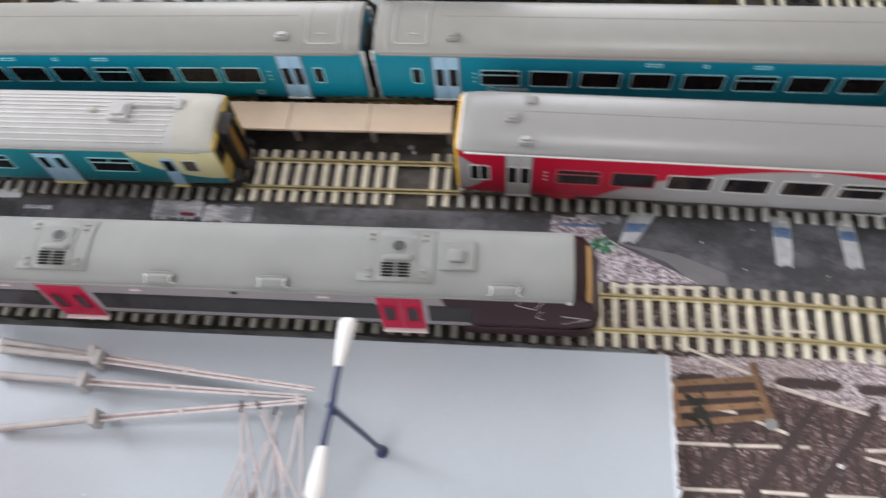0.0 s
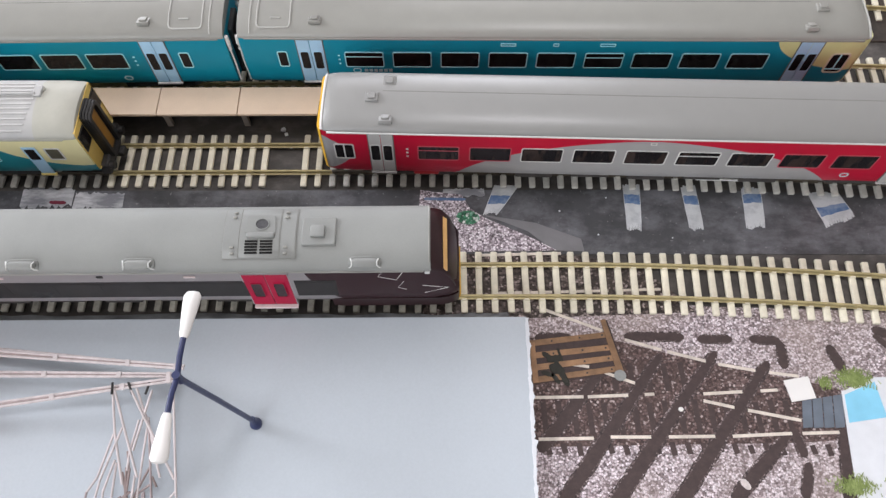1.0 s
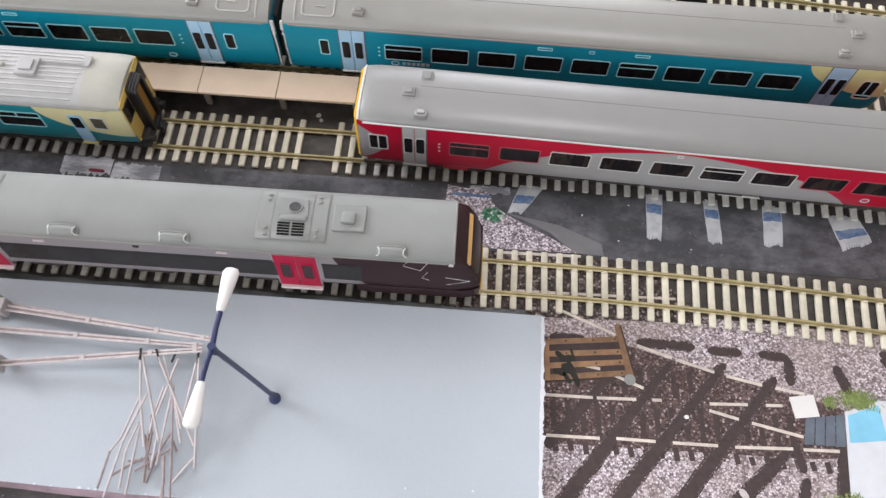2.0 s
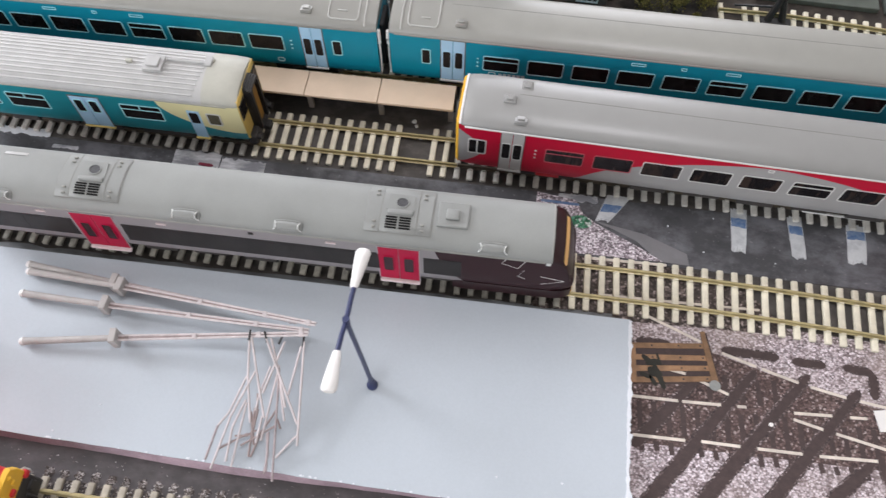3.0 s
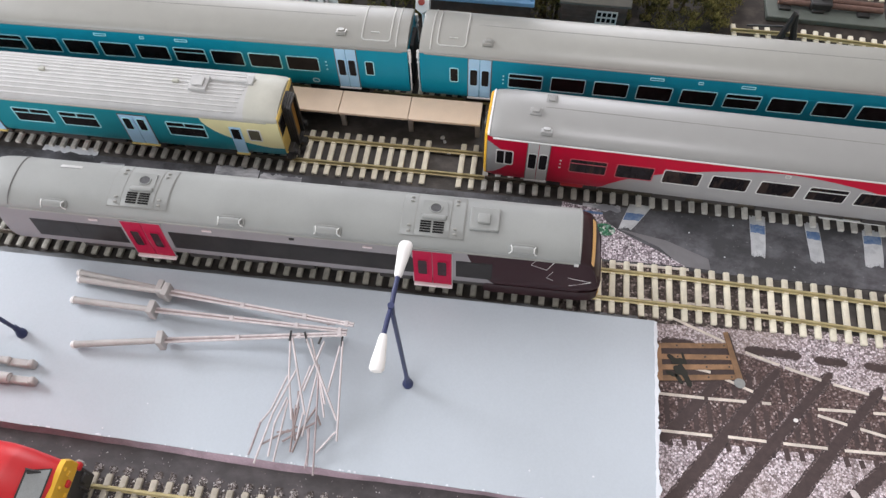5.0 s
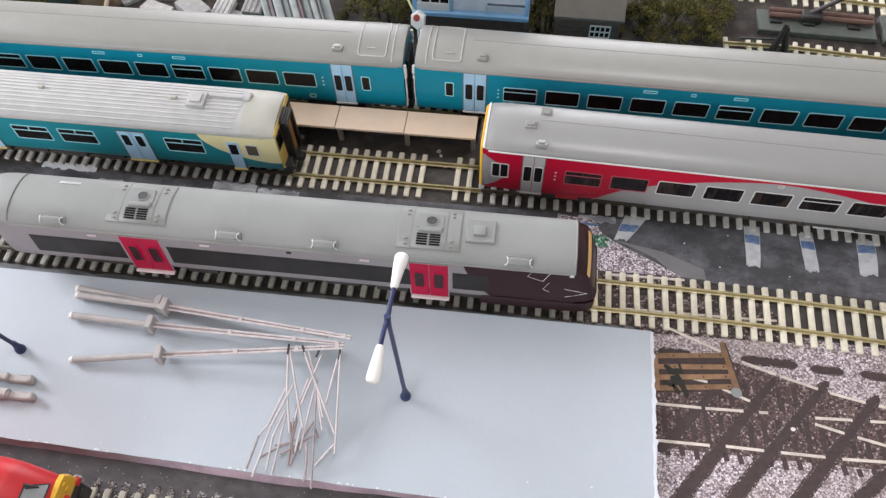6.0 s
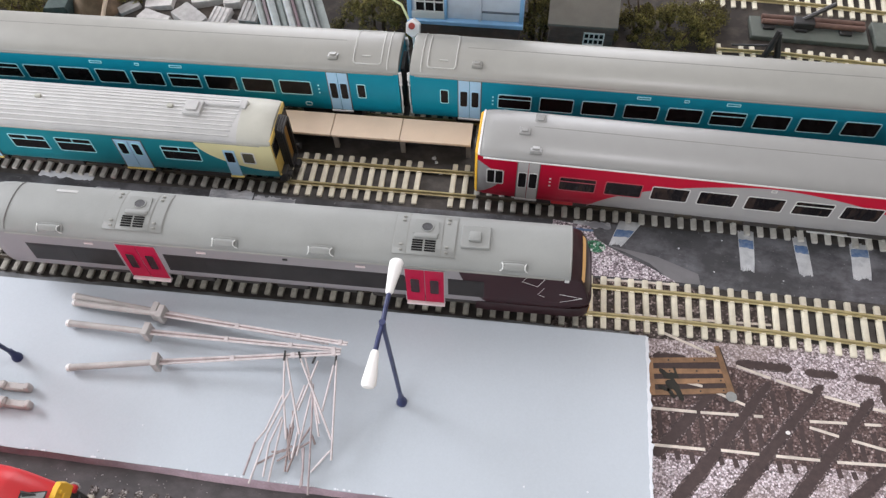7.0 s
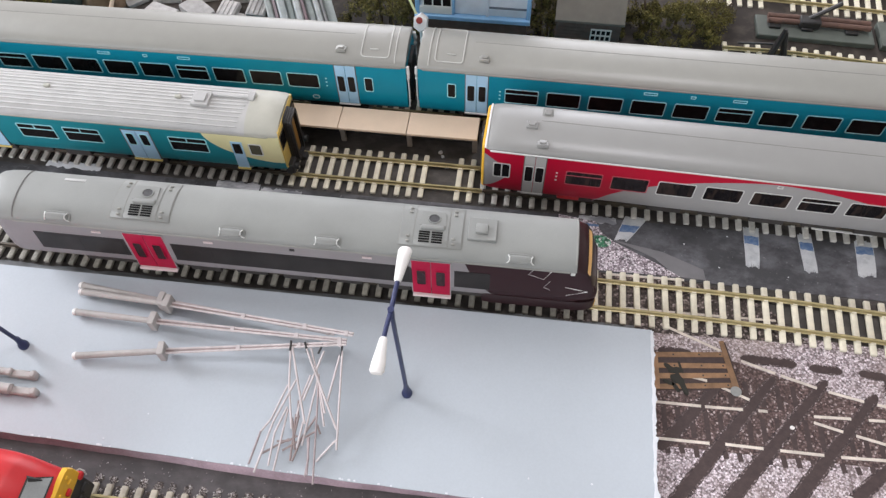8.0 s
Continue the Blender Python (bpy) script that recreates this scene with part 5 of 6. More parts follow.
    for y, z, w_, h_ in ((-9.5, 17.0, 2.6, 2.2), (9.2, 18.0, 2.4, 2.2), (0.5, 11.0, 3.2, 1.8), (5.0, 14.5, 0.8, 4.5), (-4.5, 15.0, 0.7, 4.0)):
        bm = B(); box(bm, -4.4, -2.9, y - w_, y + w_, z - h_, z + h_, 0.5)
        part("coupling", bm, M_black, beam)
    bm = B(); box(bm, -188, -14, -13, 13, 7, 15, 0.8)
    part("underframe", bm, M_under, t)


red_loco()


# ---- on the platform ----
def platform_lamp(m, label):
    """Twin-headed swan lamp: base, leaning pole, two arms with long white heads."""
    t = thing("platform_lamp", label, "lamp", m, group="platform lamps")
    top = (2.2, -12.3, 110.0)
    bm = B()
    prof = [(2.6, 0), (2.8, 1.2), (2.5, 2.8), (1.8, 4.2), (1.5, 7.0), (1.4, 9)]
    loft(bm, [[(r * math.cos(a), r * math.sin(a), z) for a in (2 * math.pi * j / 18 for j in range(18))] for r, z in prof])
    part("base", bm, M_navy, t)
    bm = B(); tube(bm, [(0, 0, 6), (1.1, -6.2, 60), top], 1.1, 12, 0.95)
    part("pole", bm, M_navy, t, "navy blue pole")
    bm = B(); tube(bm, [(top[0] - 0.2, top[1], 107.5), (top[0], top[1], 113.6)], 1.3, 12)
    part("collar", bm, M_navy, t)
    for s in (-1, 1):
        a = Vector((top[0], top[1], 112.0))
        b = a + Vector((0.6 * s, s * 12.2, 1.6))
        c = b + Vector((0.9 if s > 0 else -0.2, s * (15.3 if s > 0 else 14.4), 0.2))
        bm = B(); tube(bm, [a, (a + b) / 2 + Vector((0, 0, 0.8)), b], 0.95, 10)
        arm = part("arm", bm, M_navy, t, "navy blue arm")
        bm = B()
        rings = []
        for f, ry, rz in ((-0.02, 1.2, 1.0), (0.05, 1.6, 1.4), (0.35, 2.05, 1.8), (0.7, 2.65, 2.2), (0.9, 2.8, 2.1), (0.98, 2.1, 1.5), (1.0, 1.1, 0.8)):
            p = b + (c - b) * f
            rings.append([(p.x + ry * math.cos(q), p.y, p.z + rz * math.sin(q)) for q in (2 * math.pi * j / 16 for j in range(16))])
        loft(bm, rings)
        part("head", bm, M_white, arm, "long white lamp head")
    return t


lamp = platform_lamp(at(-104.0, -76.6, 6.0), "navy platform lamp with two long white heads")
copy_thing(lamp, at(-311, -74.5, 6.0, 4))


def lying_mast(pts, label, split=0.45, r=2.15, thin=0.58, gap=1.15):
    """A concrete post lying down: thick butt, collar block, then twin thin rods with ties."""
    a, c, e = (Vector(p) for p in pts)
    t = thing("catenary_mast", label, "mast", at(0, 0, 0), group="lying masts")
    d = (c - a).normalized()
    bm = B(); tube(bm, [a, a + d * 1.0, a + d * 2.0, a + (c - a) * 0.6, c], r, 12, r * 0.72)
    part("post", bm, M_conc, t, "rounded concrete-coloured butt")
    bm = B()
    u, v = d.cross(Vector((0, 0, 1))).normalized(), d.cross(d.cross(Vector((0, 0, 1)))).normalized()
    loft(bm, [[a + d * o + k * r * (math.cos(q) * u + math.sin(q) * v) for q in (2 * math.pi * j / 12 for j in range(12))] for o, k in ((-1.5, 0.3), (-1.2, 0.65), (-0.7, 0.88), (0.0, 0.99), (0.9, 1.015))])
    part("end_cap", bm, M_white, t, "pale cut end")
    bm = B(); box(bm, -1.7, 1.7, -3.7, 3.7, -4.4, 4.4, 0.35)
    yaw = math.degrees(math.atan2(d.y, d.x))
    part("collar", bm, M_conc, t, "square collar block", at(*c, yaw))
    f = (e - c).normalized()
    n = Vector((-f.y, f.x, 0)).normalized() * gap
    for s in (-1, 1):
        bm = B(); tube(bm, [c + n * s, c + (e - c) * 0.5 + n * s * 0.8, e + n * s * 0.6], thin, 8)
        part("rod", bm, M_rod, t, "thin pinkish rod")
    # Web in a darker tone: the shade between the rods put into colour.
    bm = B(); loft(bm, [[p + n * 0.75 * k_ + Vector((0, 0, z)) for k_, z in ((-q, -0.25), (q, -0.25), (q, 0.1), (-q, 0.1))] for p, q in ((c, 1.0), (c + (e - c) * 0.5, 0.8), (e, 0.6))])
    part("web", bm, M_rodark, t, "web between the rods, darkened for their shade")
    for k in (0.42, 0.75, 0.965):
        p = c + (e - c) * k
        bm = B(); box(bm, -1.15, 1.15, -1.4, 1.4, -0.9, 0.9, 0.3)
        part("tie", bm, M_rod, t, m=at(*p, math.degrees(math.atan2(f.y, f.x))))


lying_mast(((-291.5, -40.5, 9.2), (-238.5, -44.5, 14.0), (-133.6, -56.2, 25.5)), "concrete-coloured model catenary mast lying on the platform")
lying_mast(((-293.0, -36.5, 9.0), (-244.0, -41.5, 10.5), (-144.6, -53.7, 19.0)), "second model catenary mast lying beside another", r=2.2)
lying_mast(((-290.0, -53.0, 9.2), (-243.5, -54.8, 12.5), (-136.6, -59.4, 24.0)), "model catenary mast lying across a heap of rods")
lying_mast(((-279.8, -78.0, 9.2), (-233.0, -71.4, 12.8), (-136.1, -61.5, 25.5)), "model catenary mast lying askew on the platform")


def rod_heap():
    """Loose lattice of thin rods that slope from the masts down to the platform edge."""
    t = thing("rod_heap", "tangled heap of thin pinkish model rods", "rods", at(0, 0, 0))

    def rod(name, pts, radius, material, lift=0.0, label=""):
        bm = B()
        tube(bm, [(x, y, max(6.9, 22.5 + (y + 64) * 0.246) + lift) for x, y in pts], radius, 7)
        part(name, bm, material, t, label)

    hung = (((-164.4, -65.6), (-161.7, -83.5), (-156.6, -103.8)), ((-163.4, -65.6), (-157.6, -81.7), (-150.4, -101)), ((-156.1, -65.6), (-134.4, -101.9)),
            ((-154, -64.7), (-147.1, -80.7), (-141.5, -95)), ((-147.1, -65.6), (-153.2, -90.3)), ((-137.8, -64.7), (-136.5, -76.7), (-132.8, -111.3)), ((-138.9, -66.7), (-141.2, -89.4)))
    lower = (((-147.8, -76.7), (-150.1, -110.9)), ((-147.6, -78), (-144.8, -100.5), (-141.6, -127.6)), ((-158.5, -80.7), (-166.1, -101.9), (-170.8, -125.7)),
             ((-162.3, -83.5), (-167.5, -100.5), (-171.4, -106.6)), ((-171.4, -106.6), (-174.3, -122.2)), ((-160.5, -94), (-164.4, -106.6), (-164.5, -121.9)),
             ((-160, -95), (-161.7, -123.8)), ((-147.2, -106.6), (-145.2, -123.8)), ((-133.6, -106.6), (-135.3, -108.5), (-141.8, -117.5)),
             ((-151.9, -77.7), (-154.8, -90.8), (-155.2, -98.2)), ((-147.8, -107.2), (-145.8, -116.6), (-146.0, -124.8)), ((-151.4, -100.1), (-152.2, -112.2)), ((-147.7, -79.8), (-140.9, -101.0)))
    crossing = (((-145, -103.8), (-159.3, -114.1)), ((-156.9, -108.5), (-169.1, -116.6)), ((-154.2, -97.3), (-155, -110.3)),
                ((-145.6, -96.8), (-150.8, -107.2), (-153.6, -118.4)), ((-155.7, -90.3), (-154.3, -99.6)),
                ((-155.7, -96.8), (-155.0, -109.4), (-154.6, -118.4)), ((-162.7, -110.3), (-157.0, -109.4), (-153.2, -106.6)), ((-144.4, -100.5), (-142.1, -104.7)), ((-157.3, -98.7), (-153.2, -113.1)))
    for k, pts in enumerate(hung):
        rod("rod", pts, 0.58, M_rod, 0.35 * (k % 3))
    # Every third rod is darker, which puts shade into the heap.
    for k, pts in enumerate(lower):
        rod("rod", pts, 0.54, M_rodshade if k % 3 == 1 else M_rod, 0.3 * (k % 3) - 0.3)
    for pts in crossing:
        rod("cross_rod", pts, 0.55, M_rodark, -0.5, "darker brownish rod")
    for x, dx in ((-164.5, 0.1), (-157.6, 2.2), (-148.2, -1.6), (-138.3, 0.3)):
        bm = B(); tube(bm, [(x, -62.4, 23.8), (x + dx * 0.4, -64.2, 23.2), (x + dx, -67.4, 22.3)], 0.55, 7)
        part("clip", bm, M_black, t, "small black wire joint")


M_bracket = paint("bracket_grey_brown", (0.36, 0.31, 0.27), 0.6, grime=0.3, gscale=200)
rod_heap()

# second set of posts, further along the platform
for (ya, yb, xe, ra_) in ((-90.5, -91.0, -295, 2.0), (-99.4, -99.9, -291.0, 2.8)):
    t = thing("catenary_mast", "short concrete-coloured mast butt lying on the platform", "mast", group="lying masts")
    bm = B(); tube(bm, [(-390, ya, 9.5), (-340, ya, 9.5), (xe - 14, yb, 9.6)], ra_, 12)
    part("post", bm, M_conc, t)
    bm = B(); box(bm, xe - 15, xe - 1, yb - 2.1, yb + 2.1, 6.2, 9.6, 0.8)
    for k in (-15.0, -2.0):
        box(bm, xe + k - 1.5, xe + k + 1.8, yb - 2.0, yb + 2.0, 6.2, 11.4, 0.8)
    part("bracket", bm, M_conc, t)


# ---- timber strip between the tracks ----
def plank_walk():
    t = thing("plank_walkway", "long tan card walkway on small brackets", "walkway", at(0, 0, 0))
    for a, b in ((-245, -214.4), (-214, -171.6), (-171.2, -128.8), (-128.4, -85)):
        bm = B(); box(bm, a, b, 83.5, 101.5, 19.6, 21.4, 0.25)
        part("plank", bm, M_card, t, "tan card top")
    for x in (-214, -171.4, -128.6, -87):
        bm = B()
        loft(bm, [[(x - 1.5, y - 1.2, z), (x + 1.5, y - 1.2, z), (x + 1.5, y + 1.2, z), (x - 1.5, y + 1.2, z)] for y, z in ((92.5, 0.2), (92.3, 8), (91.3, 12.5), (88.8, 16.5), (86.0, 19.6))])
        box(bm, x - 1.2, x + 1.2, 86, 100, 17.5, 19.6, 0.3)
        part("bracket", bm, M_bracket, t, "grey-brown curved bracket")
    # Added black board that stands in for the shade under the planks.
    bm = B(); box(bm, -245, -85, 99, 101, 0.2, 19.6)
    part("back_board", bm, M_black, t, "black board added for the shade under the walkway")


plank_walk()


# ---- loose stone chips between the front sleepers ----
def chips():
    rnd = random.Random(17)
    m, nt, b = nodes_of("stone_chips")
    geo = nt.nodes.new("ShaderNodeNewGeometry")
    nt.links.new(ramp(nt, geo.outputs["Random Per Island"], [(0.0, (0.05, 0.04, 0.038)), (0.4, (0.13, 0.105, 0.095)), (0.66, (0.33, 0.29, 0.28)), (1.0, (0.8, 0.77, 0.77))]), b.inputs["Base Color"])
    b.inputs["Roughness"].default_value = 0.85
    verts, faces = [], []
    for k in range(31):
        for _ in range(330):
            end = rnd.random() < 0.5
            x = -247.5 + 7.5 * k + (rnd.gauss(0, 0.8) if end else rnd.gauss(3.75, 1.3))
            y = rnd.triangular(-138.4, -133.4, -136.2) if end else rnd.uniform(-170, -138.5)
            s_ = rnd.uniform(0.35, 0.85)
            i = len(verts)
            verts += [tuple(S * c for c in (x + s_ * rnd.uniform(0.5, 1.2) * math.cos(a), y + s_ * rnd.uniform(0.5, 1.2) * math.sin(a), 0.45)) for a in (0.3, 1.9, 3.6, 5.0)]
            verts.append((S * x, S * y, S * (0.5 + s_ * rnd.uniform(0.6, 1.2))))
            faces += [(i, i + 1, i + 4), (i + 1, i + 2, i + 4), (i + 2, i + 3, i + 4), (i + 3, i, i + 4)]
    for _ in range(160):
        x, y, s_ = rnd.uniform(-330, 10), -126.8 - abs(rnd.gauss(0, 3.2)), rnd.uniform(0.12, 0.36)
        i = len(verts)
        verts += [tuple(S * c for c in (x + s_ * math.cos(a), y + s_ * math.sin(a), 0.5)) for a in (0.3, 1.9, 3.6, 5.0)]
        verts.append((S * x, S * y, S * (0.5 + s_)))
        faces += [(i, i + 1, i + 4), (i + 1, i + 2, i + 4), (i + 2, i + 3, i + 4), (i + 3, i, i + 4)]
    me = bpy.data.meshes.new("ballast_chips")
    me.from_pydata(verts, [], faces)
    me.materials.append(m)
    tagged(new("ballast_chips", me), label="loose grey and white stone chips between the sleepers", category="ballast", kind="stuff")


chips()


# ---- scenery behind the trains ----
def signal_box():
    t = thing("signal_box", "blue and white model signal box on a brown brick base", "building", at(-99, 185, 8.2))
    bm = B(); box(bm, -37, 37, 1.5, 46, -7, 17, 0.4)
    part("brick_base", bm, M_brick, t, "brown brick base")
    bm = B(); box(bm, -39, 39, -1.5, 47, 17, 20.5, 0.5)
    part("sill_beam", bm, M_blue, t, "light blue sill beam")
    bm = B(); box(bm, -37.5, 37.5, 2, 46, 20.5, 78, 0.4)
    part("wall", bm, M_greyglass, t, "pale grey glazed wall")
    bm = B()
    for x0, x1 in ((-38.5, -35.5), (-14, -11.8), (36, 38.5)):
        box(bm, x0, x1, 0.2, 2.4, 20.5, 78, 0.3)
    box(bm, -38.5, 38.5, 0.2, 2.4, 70, 78, 0.4)
    part("blue_frame", bm, M_blue, t, "light blue corner posts")
    bm = B()
    box(bm, 9.2, 11.0, 0.8, 2.4, 20.5, 70, 0.2)
    part("mullion", bm, M_greyglass, t)
    bm = B(); box(bm, 11.2, 36, 1.0, 2.3, 27.4, 28.4)
    part("transom", bm, M_greyb, t, "thin dark transom")
    bm = B(); box(bm, -38.4, -12, 0.3, 2.3, 20.6, 26.0, 0.3)
    part("panel", bm, M_white, t, "white lower panel")
    bm = B(); box(bm, -33.0, -14.0, 1.0, 2.6, 26.5, 66, 0.2)
    w = part("window", bm, M_pane, t, "dark window with white glazing bars")
    bm = B()
    for i in range(4):
        x = -33.0 + 19 * i / 3
        box(bm, x - 0.45, x + 0.45, 0.4, 1.4, 26.5, 66)
    for i in range(6):
        z = 26.5 + 39.5 * i / 5
        box(bm, -33.5, -13.5, 0.3, 1.3, z - 0.4, z + 0.4)
    part("glazing_bar", bm, M_white, w)
    bm = B(); loft(bm, [[(x, -5, 78), (x, 51, 78), (x, 51, 80), (x, 23, 98), (x, -5, 80)] for x in (-42, 42)])
    part("roof", bm, M_slate, t, "dark slate roof")


def brick_hut():
    t = thing("brick_hut", "small brown brick model hut with grey roof", "building", at(-21.5, 180, 1.2, -0.8))
    bm = B(); box(bm, -21, 21, 0, 46, 0, 35.5, 0.3)
    part("wall", bm, M_brick, t, "brown brick wall")
    for r in range(11):
        off = 4.2 if r % 2 else 0.0
        for c in range(-5, 5):
            x0 = c * 8.4 + off - 21 + 21
            if -21 <= x0 and x0 + 8 <= 21:
                bm = B(); box(bm, x0 + 0.2, x0 + 8.0, -0.35, 0.3, 1 + r * 2.85, 3.5 + r * 2.85)
                part("brick", bm, M_brick, t)
    bm = B(); loft(bm, [[(x, -2.5, 34.5), (x, 23, 52), (x, 48.5, 34.5), (x, 48.5, 36), (x, 23, 53.8), (x, -2.5, 36.2)] for x in (-22.5, 22.5)])
    part("roof", bm, M_slate, t, "plain grey-brown pitched roof")
    bm = B(); box(bm, 2.0, 14.8, -0.6, 0.4, 20, 29.2)
    w = part("window", bm, M_pane, t, "white-barred window")
    bm = B()
    for i in range(5):
        box(bm, 2.0 + 12.8 * i / 4 - 0.42, 2.0 + 12.8 * i / 4 + 0.42, -1.2, -0.5, 19.6, 29.6)
    for z in (20, 24.6, 29.2):
        box(bm, 1.6, 15.2, -1.25, -0.5, z - 0.45, z + 0.45)
    part("glazing_bar", bm, M_white, w)


def bush(name, label, cx, cy, rx, ry, h, n, seed, stems=5):
    """Clump foliage: bent stems under many small tilted leaf flakes in lumps."""
    rnd = random.Random(seed)
    t = thing(name, label, "bush", at(cx, cy, 1.2), group="bushes")
    bm = B()
    for _ in range(stems):
        x, y = rnd.uniform(-rx, rx) * 0.5, rnd.uniform(-ry, ry) * 0.5
        tube(bm, [(x, y, 0), (x * 1.2, y * 1.2, h * 0.35), (x * 1.5 + rnd.uniform(-2, 2), y * 1.5, h * 0.75)], 1.3, 6, 0.5)
    part("trunk", bm, M_bark, t)
    lumps = []
    for _ in range(90):
        a, q = rnd.uniform(0, 2 * math.pi), math.sqrt(rnd.random()) * rnd.uniform(0.8, 1.1)
        lumps.append((rx * q * math.cos(a), ry * q * math.sin(a), h * (0.12 + 0.75 * max(0.0, 1 - q * q) * rnd.uniform(0.4, 1.15)), rnd.choice((1.6, 2.2, 3.2, 4.5)) * rnd.uniform(0.8, 1.3)))
    verts, faces = [], []
    for _ in range(n):
        lx, ly, lz, lr = rnd.choice(lumps)
        d = Vector((rnd.gauss(0, 1), rnd.gauss(0, 1), rnd.gauss(0.25, 0.9))).normalized()
        p = Vector((lx, ly, lz)) + d * lr * rnd.uniform(0.35, 1.35)
        p.z = max(0.6, p.z)
        u = Vector((rnd.gauss(0, 1), rnd.gauss(0, 1), rnd.gauss(0, 1))).normalized()
        v = u.cross(d + Vector((0.1, 0.2, 0.3))).normalized()
        s = rnd.uniform(0.3, 1.0)
        w = s * rnd.uniform(0.25, 0.8)
        k = len(verts)
        verts += [tuple((p + u * s) * S), tuple((p + v * w) * S), tuple((p - u * s + d * 0.5) * S), tuple((p - v * w) * S)]
        faces.append((k, k + 1, k + 2, k + 3))
    me = bpy.data.meshes.new("crown")
    me.from_pydata(verts, [], faces)
    me.materials.append(M_leaf)
    part("crown", me, M_leaf, t, "olive green scatter foliage")


def ribbed_block(x, y, a, b, h, yaw, tilt):
    """A broken roof sheet: a slab with raised ribs along it."""
    t = thing("ribbed_sheet", "pale ribbed offcut sheet lying on rubble", "offcut", at(x, y, 1.2, yaw, tilt), group="rubble slabs")
    bm = B(); box(bm, -a / 2, a / 2, -b / 2, b / 2, 0, h, 0.5)
    part("sheet", bm, M_stone, t)
    n = max(3, int(a / 3.4))
    for i in range(n):
        xx = -a / 2 + (i + 0.5) * a / n
        bm = B(); box(bm, xx - 0.7, xx + 0.7, -b / 2 + 0.6, b / 2 - 0.6, h - 0.2, h + 0.45, 0.2)
        part("rib", bm, M_stone, t)


def rubble():
    rnd = random.Random(12)
    spots = ((-328, 196, 27, 12, -18, 7), (-301, 198, 27, 17, -38, 11), (-309, 193, 9, 7, 30, 4), (-291, 190, 7, 6, 10, 4), (-330, 216, 22, 16, 8, 6), (-296, 222, 24, 14, 20, 8),
             (-352, 208, 16, 10, 40, 4), (-268, 198, 14, 7, -8, 2.5), (-318, 187, 8, 5, -30, 3), (-345, 190, 12, 7, 22, 3), (-276, 222, 14, 16, 12, 9), (-236, 222, 12, 10, 30, 5))
    for x, y, a, b, yaw, h in spots:
        h *= 0.65
        # four-sided with chipped corners and rough sides
        cs = [(a / 2 * u * rnd.uniform(0.9, 1.03), b / 2 * v * rnd.uniform(0.88, 1.05)) for u, v in ((-1, -1), (1, -1), (1, 1), (-1, 1))]
        out = []
        for i in range(4):
            (px, py), (qx, qy) = cs[i], cs[(i + 1) % 4]
            for f in (rnd.uniform(0.04, 0.12), rnd.uniform(0.4, 0.6), rnd.uniform(0.9, 0.97)):
                out.append((px + (qx - px) * f + rnd.uniform(-0.35, 0.35), py + (qy - py) * f + rnd.uniform(-0.35, 0.35)))
        bm = B(); loft(bm, [[(p, q_, 0) for p, q_ in out], [(p, q_, h * 0.75 + rnd.uniform(-0.4, 0.4)) for p, q_ in out], [(p * 0.97, q_ * 0.96, h + rnd.uniform(-0.3, 0.3)) for p, q_ in out]])
        solo("stone_slab", bm, M_stone, "pale broken slab lying on brown soil", "rubble", at(x, y, 0.9, yaw + rnd.uniform(-4, 4), rnd.uniform(-6, 4), rnd.uniform(-5, 5)), group="rubble slabs")
    ribbed_block(-280, 201, 14, 19, 5.0, -8, 6)
    ribbed_block(-256, 205, 15, 19, 9.0, -5, 8)
    # brown mound and a pale rod at the end of the heap
    t = thing("earth_mound", "small brown earth mound behind the train", "mound", at(-376, 203, 1.0))
    bm = B()
    loft(bm, [[(r * (1 + 0.18 * math.sin(3 * q_ + z)) * math.cos(q_), r * (1 + 0.14 * math.cos(2 * q_ + z)) * math.sin(q_), z) for q_ in (2 * math.pi * j / 20 for j in range(20))] for r, z in ((17, 0), (15, 4), (11.5, 10), (8, 16), (4.5, 21), (1.5, 23))])
    part("mound", bm, M_mound, t)
    t = thing("painted_block", "dark teal-green painted block beside an earth mound", "block", at(-396, 193, 1.2, 6))
    bm = B()
    loft(bm, [[(a_ * x, b_ * y, z) for x, y in ((-9, -8), (8.5, -7), (9, 8), (-8, 9))] for a_, b_, z in ((1.0, 1.0, 0), (0.97, 0.96, 13), (0.85, 0.85, 15))])
    part("block", bm, M_tealdark, t)
    bm = B(); tube(bm, [(-363.5, 180, 3), (-363, 196, 12), (-362, 212, 20)], 1.5, 8)
    solo("pale_rod", bm, M_card, "pale tan rod leaning on the mound", "rod")


M_tealdark = smeared("dark_teal_paint", (0.03, 0.05, 0.048), (0.07, 0.1, 0.09), 0.4, 0.7, 120, (1, 1, 1), 0.8)
M_mound = smeared("mound_brown", (0.13, 0.085, 0.05), (0.24, 0.16, 0.10), 0.4, 0.7, 120, (1, 1, 1), 0.9)


